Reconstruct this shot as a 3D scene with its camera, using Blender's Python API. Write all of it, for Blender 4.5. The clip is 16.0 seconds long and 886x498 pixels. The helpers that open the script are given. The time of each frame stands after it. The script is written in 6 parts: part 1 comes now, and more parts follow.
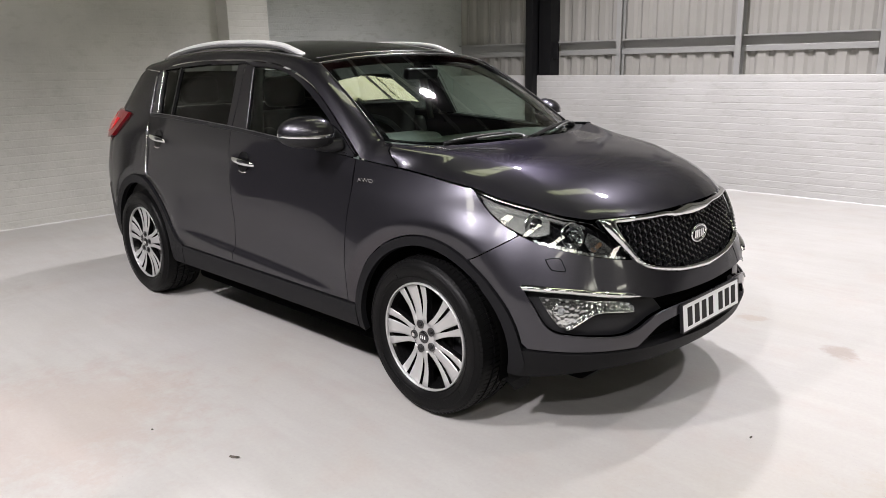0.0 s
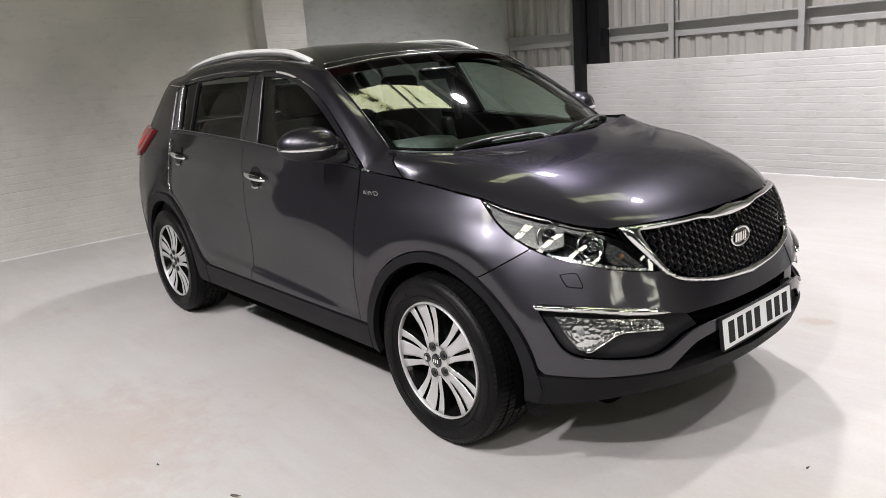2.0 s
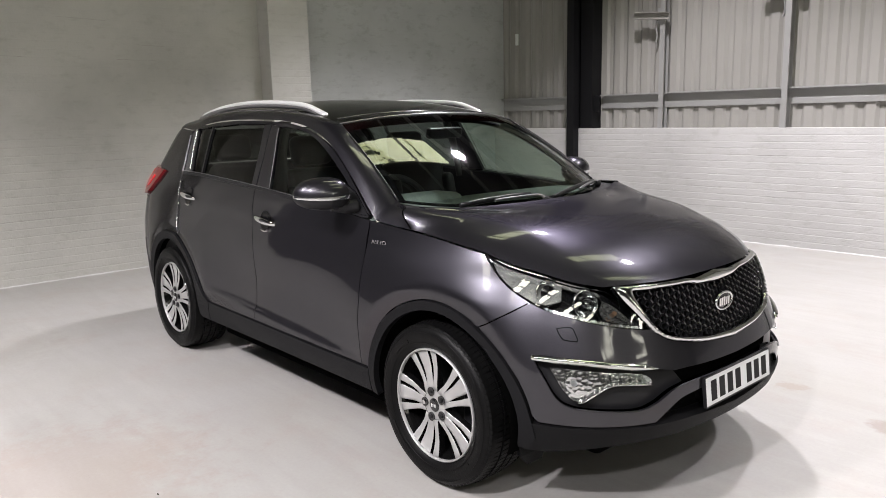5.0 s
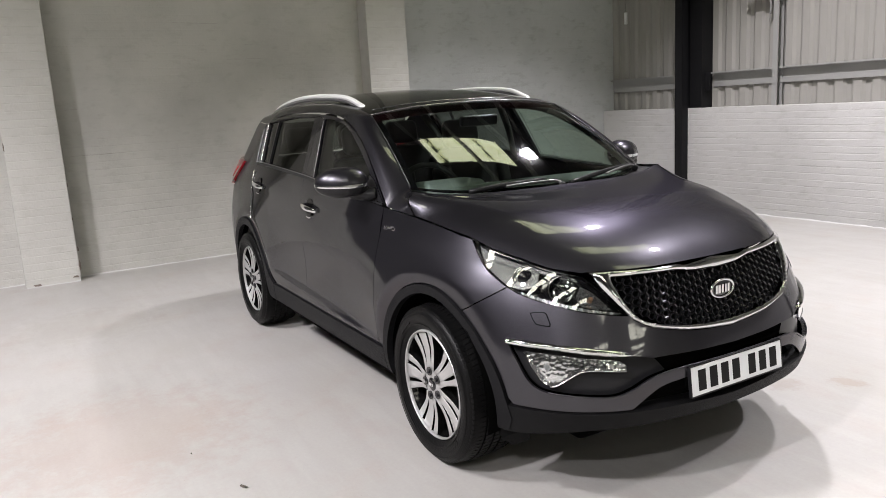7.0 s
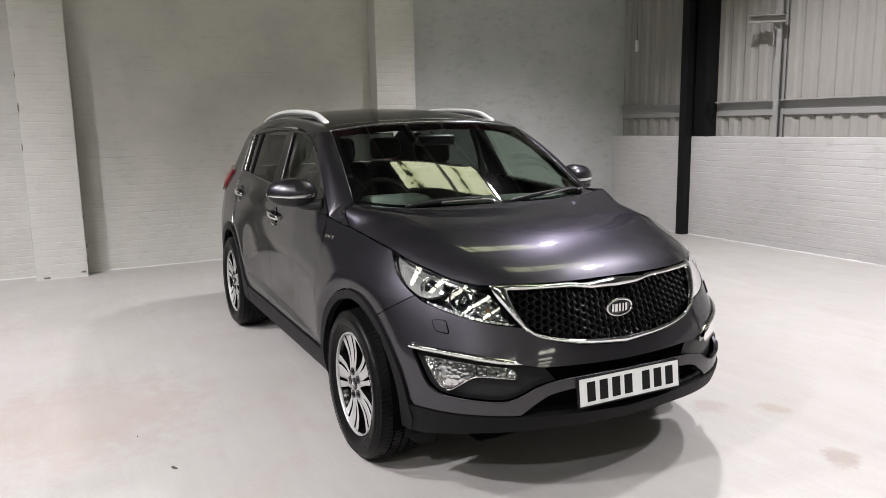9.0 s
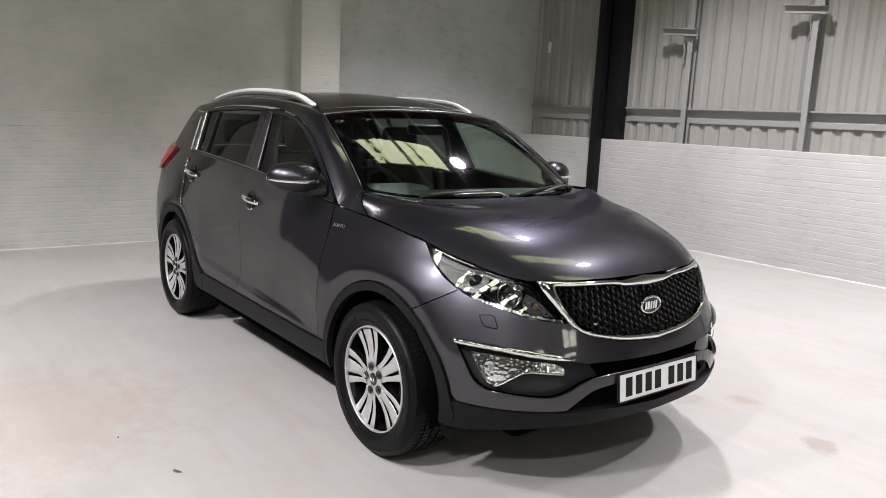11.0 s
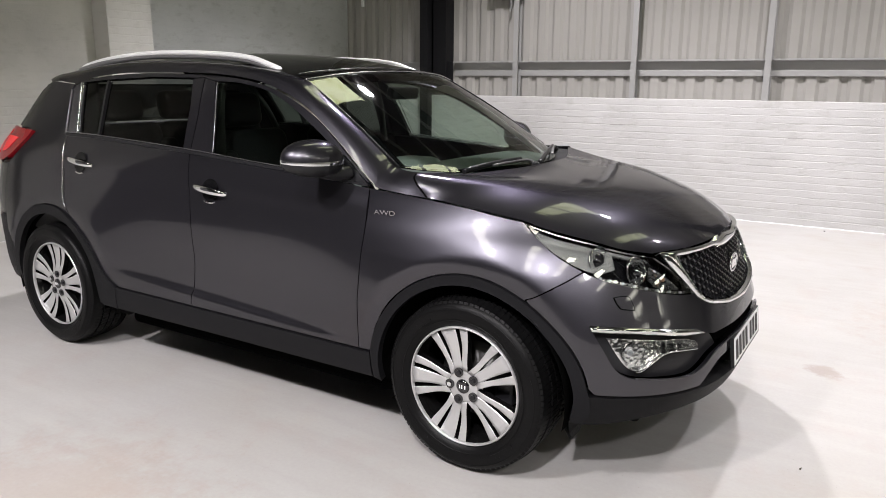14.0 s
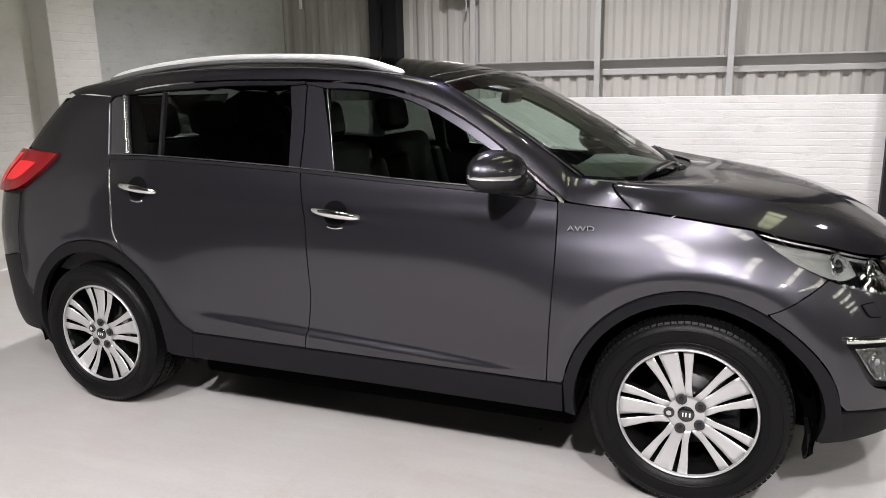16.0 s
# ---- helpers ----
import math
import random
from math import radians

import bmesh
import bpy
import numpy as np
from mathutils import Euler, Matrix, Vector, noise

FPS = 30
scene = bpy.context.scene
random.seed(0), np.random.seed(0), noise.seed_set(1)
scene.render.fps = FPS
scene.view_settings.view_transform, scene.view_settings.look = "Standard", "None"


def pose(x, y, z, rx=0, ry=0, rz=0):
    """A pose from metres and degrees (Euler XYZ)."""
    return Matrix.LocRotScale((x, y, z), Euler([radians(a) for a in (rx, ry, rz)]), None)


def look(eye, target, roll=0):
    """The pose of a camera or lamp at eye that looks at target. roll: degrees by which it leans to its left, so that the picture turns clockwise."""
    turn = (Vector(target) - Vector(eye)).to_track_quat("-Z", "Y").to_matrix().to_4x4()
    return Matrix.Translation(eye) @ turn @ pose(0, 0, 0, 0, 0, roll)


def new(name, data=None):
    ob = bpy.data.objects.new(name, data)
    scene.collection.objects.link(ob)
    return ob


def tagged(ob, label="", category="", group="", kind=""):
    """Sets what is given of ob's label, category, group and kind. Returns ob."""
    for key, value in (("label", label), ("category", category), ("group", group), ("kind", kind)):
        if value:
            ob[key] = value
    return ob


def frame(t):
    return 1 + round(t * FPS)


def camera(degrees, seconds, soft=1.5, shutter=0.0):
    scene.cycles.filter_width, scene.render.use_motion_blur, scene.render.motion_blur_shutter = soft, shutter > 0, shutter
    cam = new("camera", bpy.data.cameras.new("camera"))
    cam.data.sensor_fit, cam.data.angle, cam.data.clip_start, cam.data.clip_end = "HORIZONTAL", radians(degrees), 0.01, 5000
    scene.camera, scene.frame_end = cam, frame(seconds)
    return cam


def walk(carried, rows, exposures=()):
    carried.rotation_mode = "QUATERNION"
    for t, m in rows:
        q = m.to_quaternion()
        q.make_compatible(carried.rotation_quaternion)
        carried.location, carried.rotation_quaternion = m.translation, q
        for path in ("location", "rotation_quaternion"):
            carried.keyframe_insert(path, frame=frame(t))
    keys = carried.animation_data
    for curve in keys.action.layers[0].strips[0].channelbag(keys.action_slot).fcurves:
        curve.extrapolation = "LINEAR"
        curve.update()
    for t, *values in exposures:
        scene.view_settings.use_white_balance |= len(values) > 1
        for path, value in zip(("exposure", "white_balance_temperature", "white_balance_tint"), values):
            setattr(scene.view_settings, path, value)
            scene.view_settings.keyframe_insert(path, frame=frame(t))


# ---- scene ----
cam = camera(61.8, 16.0, soft=0.9)
PATH = [
    (0, (3.435, -2.88, 1.45), (2.073, -1.499, 0.967), -1.0),
    (0.5, (3.426, -2.856, 1.455), (2.053, -1.474, 1.004), -1.5),
    (1, (3.43, -2.721, 1.475), (2.027, -1.358, 1.057), -2.4),
    (1.5, (3.431, -2.566, 1.463), (1.994, -1.246, 1.028), -3.4),
    (2, (3.411, -2.526, 1.456), (1.921, -1.284, 0.969), -4.6),
    (2.5, (3.375, -2.568, 1.485), (1.87, -1.33, 1.035), -4.3),
    (3, (3.306, -2.683, 1.5), (1.814, -1.416, 1.088), -3.2),
    (3.5, (3.317, -2.769, 1.497), (1.859, -1.453, 1.118), -2.0),
    (4, (3.335, -2.767, 1.498), (1.904, -1.417, 1.141), -1.1),
    (6.5, (3.841, -2.411, 1.497), (2.197, -1.335, 1.123), -2.6),
    (7, (3.934, -2.264, 1.494), (2.229, -1.289, 1.115), -3.3),
    (7.5, (4.006, -2.122, 1.475), (2.258, -1.22, 1.115), -4.1),
    (8, (4.13, -2.045, 1.494), (2.357, -1.179, 1.163), -3.9),
    (8.5, (4.315, -1.98, 1.501), (2.535, -1.125, 1.184), -2.9),
    (9, (4.365, -1.941, 1.492), (2.605, -1.05, 1.161), -1.0),
    (9.2, (4.378, -1.93, 1.496), (2.629, -1.031, 1.156), -0.8),
    (11.3, (3.846, -2.61, 1.481), (2.355, -1.326, 1.127), 2.5),
    (11.5, (3.798, -2.646, 1.479), (2.353, -1.311, 1.12), 2.1),
    (12, (3.551, -2.742, 1.472), (2.197, -1.318, 1.1), 0.4),
    (12.5, (3.353, -2.874, 1.461), (2.113, -1.35, 1.085), -0.2),
    (13, (3.198, -3.018, 1.484), (2.079, -1.405, 1.097), 0.2),
    (13.5, (2.962, -3.069, 1.451), (1.909, -1.42, 1.039), 0.3),
    (14, (2.635, -3.113, 1.465), (1.602, -1.459, 1.023), 0.4),
    (14.5, (2.37, -3.205, 1.47), (1.441, -1.488, 1.034), 1.0),
    (15, (2.123, -3.25, 1.435), (1.269, -1.498, 0.988), 0.9),
    (15.5, (1.753, -3.228, 1.442), (0.972, -1.443, 0.99), 0.0),
    (16, (1.438, -3.351, 1.462), (0.707, -1.54, 1.029), -1.1),
]
walk(cam, [(t, look(eye, target, roll)) for t, eye, target, roll in PATH], [(0.0, 0.03), (3.0, 0.08), (9.0, 0.04), (12.5, 0.04), (13.5, 0.07), (15.0, 0.16), (16.0, 0.28)])

# ---- world, lamps, exposure ----
world = bpy.data.worlds.new("world")
scene.world = world
world.use_nodes = True
wb = world.node_tree.nodes["Background"]
wb.inputs["Color"].default_value = (0.62, 0.66, 0.60, 1)
wb.inputs["Strength"].default_value = 0.25
scene.view_settings.exposure = 0.0


def lamp(name, x, y, z, watts, cone=106, colour=(1.0, 0.948, 1.0)):
    """A high bay lamp: its reflector lets light out downwards only."""
    data = bpy.data.lights.new(name, "SPOT")
    data.spot_size, data.spot_blend, data.shadow_soft_size = radians(cone), 0.6, 0.13
    data.energy, data.color = watts * 1.95, colour
    ob = new(name, data)
    ob.matrix_world = pose(x, y, z)
    return ob


LAMPS = [(-0.66, 2.95, 740, 104), (2.0, 3.3, 480, 92), (4.8, 3.2, 570, 98), (-1.6, -4.7, 250, 90), (-0.2, -5.5, 780, 130), (2.9, -5.7, 860, 136), (6.4, -5.5, 520, 130)]
LAMP_Z = 5.6
for lx, ly, lw, lc in LAMPS:
    lamp("highbay_light", lx, ly, LAMP_Z - 0.15, lw, lc)

# ---- materials ----


def nodes_of(name):
    m = bpy.data.materials.new(name)
    m.use_nodes = True
    t = m.node_tree
    return m, t, t.nodes["Principled BSDF"]


def plain(name, colour, rough=0.5, metal=0.0, coat=0.0, bump=0.0, scale=40.0, vary=0.0, spec=0.5):
    m, t, b = nodes_of(name)
    b.inputs["Base Color"].default_value = (*colour, 1)
    b.inputs["Roughness"].default_value = rough
    b.inputs["Metallic"].default_value = metal
    b.inputs["Coat Weight"].default_value = coat
    b.inputs["Coat Roughness"].default_value = 0.03
    b.inputs["Specular IOR Level"].default_value = spec
    if bump or vary:
        co = t.nodes.new("ShaderNodeTexCoord")
        n = t.nodes.new("ShaderNodeTexNoise")
        n.inputs["Scale"].default_value = scale
        n.inputs["Detail"].default_value = 5
        t.links.new(co.outputs["Object"], n.inputs["Vector"])
        if bump:
            k = t.nodes.new("ShaderNodeBump")
            k.inputs["Strength"].default_value = bump
            k.inputs["Distance"].default_value = 0.004
            t.links.new(n.outputs["Fac"], k.inputs["Height"])
            t.links.new(k.outputs["Normal"], b.inputs["Normal"])
        if vary:
            r = t.nodes.new("ShaderNodeMapRange")
            r.inputs["To Min"].default_value, r.inputs["To Max"].default_value = rough - vary, rough + vary
            t.links.new(n.outputs["Fac"], r.inputs["Value"])
            t.links.new(r.outputs["Result"], b.inputs["Roughness"])
    return m


def ramp(t, fac, stops):
    r = t.nodes.new("ShaderNodeValToRGB")
    e = r.color_ramp.elements
    while len(e) < len(stops):
        e.new(0.5)
    for k, (p, c) in enumerate(stops):
        e[k].position, e[k].color = p, (*c, 1)
    t.links.new(fac, r.inputs["Fac"])
    return r.outputs["Color"]


def noise_node(t, scale, detail=4.0, rough=0.55, stretch=None):
    co = t.nodes.new("ShaderNodeNewGeometry")
    out = co.outputs["Position"]
    if stretch:
        mp = t.nodes.new("ShaderNodeMapping")
        mp.inputs["Scale"].default_value = stretch
        t.links.new(out, mp.inputs["Vector"])
        out = mp.outputs["Vector"]
    n = t.nodes.new("ShaderNodeTexNoise")
    n.inputs["Scale"].default_value, n.inputs["Detail"].default_value, n.inputs["Roughness"].default_value = scale, detail, rough
    t.links.new(out, n.inputs["Vector"])
    return n.outputs["Fac"]


def mixed(t, fac, a, b, mode="MIX"):
    m = t.nodes.new("ShaderNodeMix")
    m.data_type, m.blend_type = "RGBA", mode
    for sock, v in ((m.inputs[0], fac), (m.inputs[6], a), (m.inputs[7], b)):
        if isinstance(v, (int, float)):
            sock.default_value = v
        elif isinstance(v, tuple):
            sock.default_value = (*v, 1)
        else:
            t.links.new(v, sock)
    return m.outputs[2]


def paint_material():
    """Dark grey metallic car paint with a violet flake under clear lacquer."""
    m, t, b = nodes_of("graphite_metallic_paint")
    fl = noise_node(t, 900.0, 1.0)
    col = ramp(t, fl, [(0.35, (0.0404, 0.0393, 0.0455)), (0.7, (0.077, 0.0748, 0.0868))])
    t.links.new(col, b.inputs["Base Color"])
    b.inputs["Metallic"].default_value = 0.92
    b.inputs["Roughness"].default_value = 0.335
    b.inputs["Specular Tint"].default_value = (0.22, 0.21, 0.24, 1)
    b.inputs["Coat Weight"].default_value = 1.0
    b.inputs["Coat Roughness"].default_value = 0.05
    b.inputs["Coat IOR"].default_value = 1.41
    return m


STAINS = [(2.41, 1.02, 0.10, (0.70, 0.60, 0.53), 0.6), (1.68, 0.98, 0.10, (0.78, 0.70, 0.64), 0.5), (1.85, 1.25, 0.09, (0.80, 0.68, 0.56), 0.5), (0.2, -2.0, 0.7, (0.95, 0.88, 0.85), 0.8), (3.3, -0.3, 0.5, (0.95, 0.90, 0.84), 0.8), (-2.2, -1.9, 0.6, (0.93, 0.92, 0.90), 0.8), (3.2, 2.2, 0.8, (0.96, 0.90, 0.86), 0.8)]


def floor_material():
    """Pale painted concrete, scuffed and stained, half gloss."""
    m, t, b = nodes_of("painted_concrete_floor")
    big = noise_node(t, 0.55, 6.0, 0.6)
    mid = noise_node(t, 2.6, 6.0, 0.62)
    fine = noise_node(t, 60.0, 3.0)
    base = ramp(t, big, [(0.3, (0.318, 0.311, 0.296)), (0.5, (0.350, 0.343, 0.330)), (0.72, (0.334, 0.322, 0.298))])
    pink = ramp(t, mid, [(0.52, (1, 1, 1)), (0.68, (1.0, 0.962, 0.945)), (0.8, (0.95, 0.925, 0.905))])
    col = mixed(t, 1.0, base, pink, "MULTIPLY")
    col = mixed(t, 0.06, col, fine, "OVERLAY")
    # pale drag streaks and dark grit
    streak = ramp(t, noise_node(t, 1.7, 6.0, 0.6, stretch=(0.45, 2.6, 1)), [(0.40, (1, 1, 1)), (0.52, (0.955, 0.95, 0.945)), (0.60, (1, 1, 1)), (0.72, (1.05, 1.05, 1.05))])
    col = mixed(t, 0.8, col, streak, "MULTIPLY")
    grit = ramp(t, noise_node(t, 140.0, 2.0, 0.5), [(0.715, (1, 1, 1)), (0.745, (0.72, 0.70, 0.68))])
    col = mixed(t, 0.7, col, grit, "MULTIPLY")
    # old tyre and rust marks, each with its own ragged edge
    geo = t.nodes.new("ShaderNodeNewGeometry")
    rag = noise_node(t, 9.0, 6.0, 0.7)
    for px, py, rad, tone, k in STAINS:
        d = t.nodes.new("ShaderNodeVectorMath")
        d.operation = "DISTANCE"
        t.links.new(geo.outputs["Position"], d.inputs[0])
        d.inputs[1].default_value = (px, py, 0)
        a = t.nodes.new("ShaderNodeMath")
        a.operation = "MULTIPLY_ADD"
        t.links.new(rag, a.inputs[0])
        a.inputs[1].default_value = -2.6 * rad
        t.links.new(d.outputs["Value"], a.inputs[2])
        m2 = t.nodes.new("ShaderNodeMapRange")
        m2.inputs["From Min"].default_value, m2.inputs["From Max"].default_value = -0.75 * rad, -0.25 * rad
        m2.inputs["To Min"].default_value, m2.inputs["To Max"].default_value = k, 0.0
        t.links.new(a.outputs["Value"], m2.inputs["Value"])
        col = mixed(t, m2.outputs["Result"], col, tone, "MULTIPLY")
    t.links.new(col, b.inputs["Base Color"])
    r = t.nodes.new("ShaderNodeMapRange")
    r.inputs["To Min"].default_value, r.inputs["To Max"].default_value = 0.36, 0.58
    t.links.new(mid, r.inputs["Value"])
    t.links.new(r.outputs["Result"], b.inputs["Roughness"])
    k = t.nodes.new("ShaderNodeBump")
    k.inputs["Strength"].default_value, k.inputs["Distance"].default_value = 0.12, 0.003
    t.links.new(mid, k.inputs["Height"])
    t.links.new(k.outputs["Normal"], b.inputs["Normal"])
    b.inputs["Specular IOR Level"].default_value = 0.3
    return m


def wall_material(name, tint, rough=0.6, dirt=0.25, scuffs=0.7, relief=0.55):
    """Thick old masonry paint: brush relief, uneven tone, grey scuffs."""
    m, t, b = nodes_of(name)
    big = noise_node(t, 0.8, 5.0, 0.6)
    mid = noise_node(t, 6.0, 6.0, 0.65, stretch=(1, 1, 2.2))
    fine = noise_node(t, 45.0, 5.0, 0.6)
    lo = tuple(c * (1 - dirt) for c in tint)
    base = ramp(t, big, [(0.28, lo), (0.55, tint), (0.75, tuple(min(1, c * 1.04) for c in tint))])
    scuff = ramp(t, mid, [(0.30, (0.76, 0.75, 0.72)), (0.47, (1, 1, 1))])
    info = t.nodes.new("ShaderNodeObjectInfo")
    one = ramp(t, info.outputs["Random"], [(0.0, (0.975, 0.972, 0.97)), (0.5, (1, 1, 1)), (1.0, (0.985, 0.987, 0.985))])
    base = mixed(t, 1.0, base, one, "MULTIPLY")
    t.links.new(mixed(t, scuffs, base, scuff, "MULTIPLY"), b.inputs["Base Color"])
    b.inputs["Roughness"].default_value = rough
    k = t.nodes.new("ShaderNodeBump")
    k.inputs["Strength"].default_value, k.inputs["Distance"].default_value = relief, 0.011
    t.links.new(mixed(t, 0.5, mid, fine), k.inputs["Height"])
    t.links.new(k.outputs["Normal"], b.inputs["Normal"])
    return m


def glass_material(name, tint, gloss=1.0, ior=1.75):
    """A pane: tinted see-through with a clear mirror gloss."""
    m = bpy.data.materials.new(name)
    m.use_nodes = True
    t = m.node_tree
    t.nodes.remove(t.nodes["Principled BSDF"])
    tr = t.nodes.new("ShaderNodeBsdfTransparent")
    tr.inputs["Color"].default_value = (*tint, 1)
    gl = t.nodes.new("ShaderNodeBsdfGlossy")
    gl.inputs["Roughness"].default_value = 0.025
    gl.inputs["Color"].default_value = (gloss, gloss, gloss, 1)
    fr = t.nodes.new("ShaderNodeFresnel")
    fr.inputs["IOR"].default_value = ior
    mx = t.nodes.new("ShaderNodeMixShader")
    t.links.new(fr.outputs["Fac"], mx.inputs["Fac"])
    t.links.new(tr.outputs["BSDF"], mx.inputs[1])
    t.links.new(gl.outputs["BSDF"], mx.inputs[2])
    t.links.new(mx.outputs["Shader"], t.nodes["Material Output"].inputs["Surface"])
    return m


def rooflight_material():
    """Yellowed translucent roof sheet with daylight behind it; moss and leaf litter gather in bands beside the laps."""
    m, t, b = nodes_of("translucent_roof_sheet")
    n = noise_node(t, 4.5, 8.0, 0.72)
    geo = t.nodes.new("ShaderNodeNewGeometry")
    sp = t.nodes.new("ShaderNodeSeparateXYZ")
    t.links.new(geo.outputs["Position"], sp.inputs[0])
    fac = n
    for mid, wide, k in ((0.98, 0.20, 0.26), (2.36, 0.16, 0.17), (3.0, 0.10, 0.10)):
        d = t.nodes.new("ShaderNodeMath")
        d.operation = "SUBTRACT"
        t.links.new(sp.outputs["Y"], d.inputs[0])
        d.inputs[1].default_value = mid
        e = t.nodes.new("ShaderNodeMath")
        e.operation = "ABSOLUTE"
        t.links.new(d.outputs["Value"], e.inputs[0])
        g = t.nodes.new("ShaderNodeMapRange")
        g.inputs["From Min"].default_value, g.inputs["From Max"].default_value = 0.0, wide
        g.inputs["To Min"].default_value, g.inputs["To Max"].default_value = k, 0.0
        t.links.new(e.outputs["Value"], g.inputs["Value"])
        o = t.nodes.new("ShaderNodeMath")
        o.operation = "SUBTRACT"
        t.links.new(fac, o.inputs[0])
        t.links.new(g.outputs["Result"], o.inputs[1])
        fac = o.outputs["Value"]
    col = ramp(t, fac, [(0.30, (0.03, 0.035, 0.02)), (0.335, (0.62, 0.66, 0.34)), (0.50, (0.88, 0.92, 0.62))])
    t.links.new(col, b.inputs["Base Color"])
    t.links.new(col, b.inputs["Emission Color"])
    b.inputs["Emission Strength"].default_value = ROOFLIGHT
    return m


def clear_rooflight_material():
    """Newer translucent roof sheet, faintly ribbed and dusty."""
    m, t, b = nodes_of("clear_roof_sheet")
    n = noise_node(t, 1.3, 5.0, 0.6)
    col = ramp(t, n, [(0.30, (0.74, 0.72, 0.60)), (0.55, (0.95, 0.925, 0.80))])
    t.links.new(col, b.inputs["Base Color"])
    t.links.new(col, b.inputs["Emission Color"])
    b.inputs["Emission Strength"].default_value = 13.0
    return m


ROOFLIGHT = 4.4
PAINT = paint_material()
FLOOR = floor_material()
WALL_W = wall_material("white_masonry_paint", (0.50, 0.496, 0.490), dirt=0.12, scuffs=0.45)
WALL_P = wall_material("off_white_masonry_paint", (0.47, 0.465, 0.437), dirt=0.22, scuffs=0.4, relief=0.42)
WALL_PIER = wall_material("pier_masonry_paint", (0.525, 0.52, 0.492), dirt=0.14, scuffs=0.35, relief=0.42)
WALL_G = wall_material("grey_masonry_paint", (0.44, 0.455, 0.451), dirt=0.18)
CLAD = plain("painted_steel_sheet", (0.285, 0.277, 0.258), 0.5, bump=0.15, scale=9, vary=0.08)
STEEL = plain("galvanised_steel", (0.34, 0.34, 0.332), 0.5, 0.35, bump=0.2, scale=25, vary=0.1)
BLACKSTEEL = plain("black_painted_steel", (0.007, 0.007, 0.008), 0.55, bump=0.1, scale=30, spec=0.2)
CEIL = plain("dark_roof_sheet", (0.04, 0.04, 0.04), 0.7, bump=0.1, scale=5)
ROOFGLOW = rooflight_material()
CLEARGLOW = clear_rooflight_material()
PLASTIC = plain("black_textured_plastic", (0.0065, 0.0065, 0.007), 0.5, bump=0.5, scale=420, vary=0.06, spec=0.11)
PLASTIC2 = plain("dark_grey_moulding", (0.0075, 0.0075, 0.0085), 0.5, bump=0.35, scale=420, spec=0.12)
GLOSSBLACK = plain("gloss_black", (0.006, 0.006, 0.007), 0.08, coat=0.6)
SATIN = plain("satin_black_trim", (0.013, 0.013, 0.0145), 0.32, spec=0.28)
# glossless black: puts deep shade into the colour of hollows, gaps and underbody
DARK = plain("shade_black", (0.003, 0.003, 0.003), 0.9, spec=0.0)
CHROME = plain("chrome", (0.82, 0.83, 0.84), 0.06, 1.0)
ALU = plain("satin_aluminium", (0.86, 0.86, 0.85), 0.34, 0.3, bump=0.1, scale=200)
BOWL = plain("vacuum_silvered_bowl", (0.70, 0.71, 0.67), 0.2, 0.8, bump=0.25, scale=30)
MACHINED = plain("machined_alloy", (0.50, 0.50, 0.495), 0.36, 0.6, vary=0.08, bump=0.12, scale=60)
RUBBER = plain("tyre_rubber", (0.0035, 0.0035, 0.0036), 0.42, bump=0.35, scale=120, vary=0.12, spec=0.13)
CABIN = plain("cabin_black", (0.018, 0.018, 0.019), 0.6, bump=0.3, scale=200)
LEATHER = plain("black_leather", (0.016, 0.016, 0.017), 0.42, bump=0.4, scale=90, spec=0.45)
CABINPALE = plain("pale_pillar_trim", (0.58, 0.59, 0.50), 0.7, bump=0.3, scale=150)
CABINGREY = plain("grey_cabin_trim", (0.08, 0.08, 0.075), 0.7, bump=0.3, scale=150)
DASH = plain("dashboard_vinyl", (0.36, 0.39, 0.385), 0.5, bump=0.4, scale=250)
WINDSCREEN = glass_material("windscreen_glass", (0.76, 0.85, 0.79))
SIDEGLASS = glass_material("side_glass", (0.58, 0.66, 0.60), ior=1.26)
PRIVACY = glass_material("privacy_glass", (0.16, 0.175, 0.165), ior=1.22)
LENS = glass_material("clear_lens", (0.95, 0.96, 0.97))
ROOFGLASS = plain("black_roof_glass", (0.002, 0.002, 0.002), 0.06, spec=0.12)
REDLENS = plain("red_lamp_lens", (0.20, 0.003, 0.007), 0.12, coat=0.25)
REDINSERT = plain("bright_red_insert", (0.80, 0.010, 0.018), 0.2, coat=0.6)
PLATEW = plain("white_plate", (0.74, 0.76, 0.76), 0.35)
INK = plain("black_ink", (0.008, 0.008, 0.008), 0.5, spec=0.15)
DISC = plain("brake_disc_iron", (0.05, 0.049, 0.048), 0.4, 0.8)
CUP = plain("dark_handle_cup", (0.004, 0.004, 0.0045), 0.25, spec=0.2)
LEAF = plain("dry_leaf_brown", (0.05, 0.04, 0.03), 0.7)


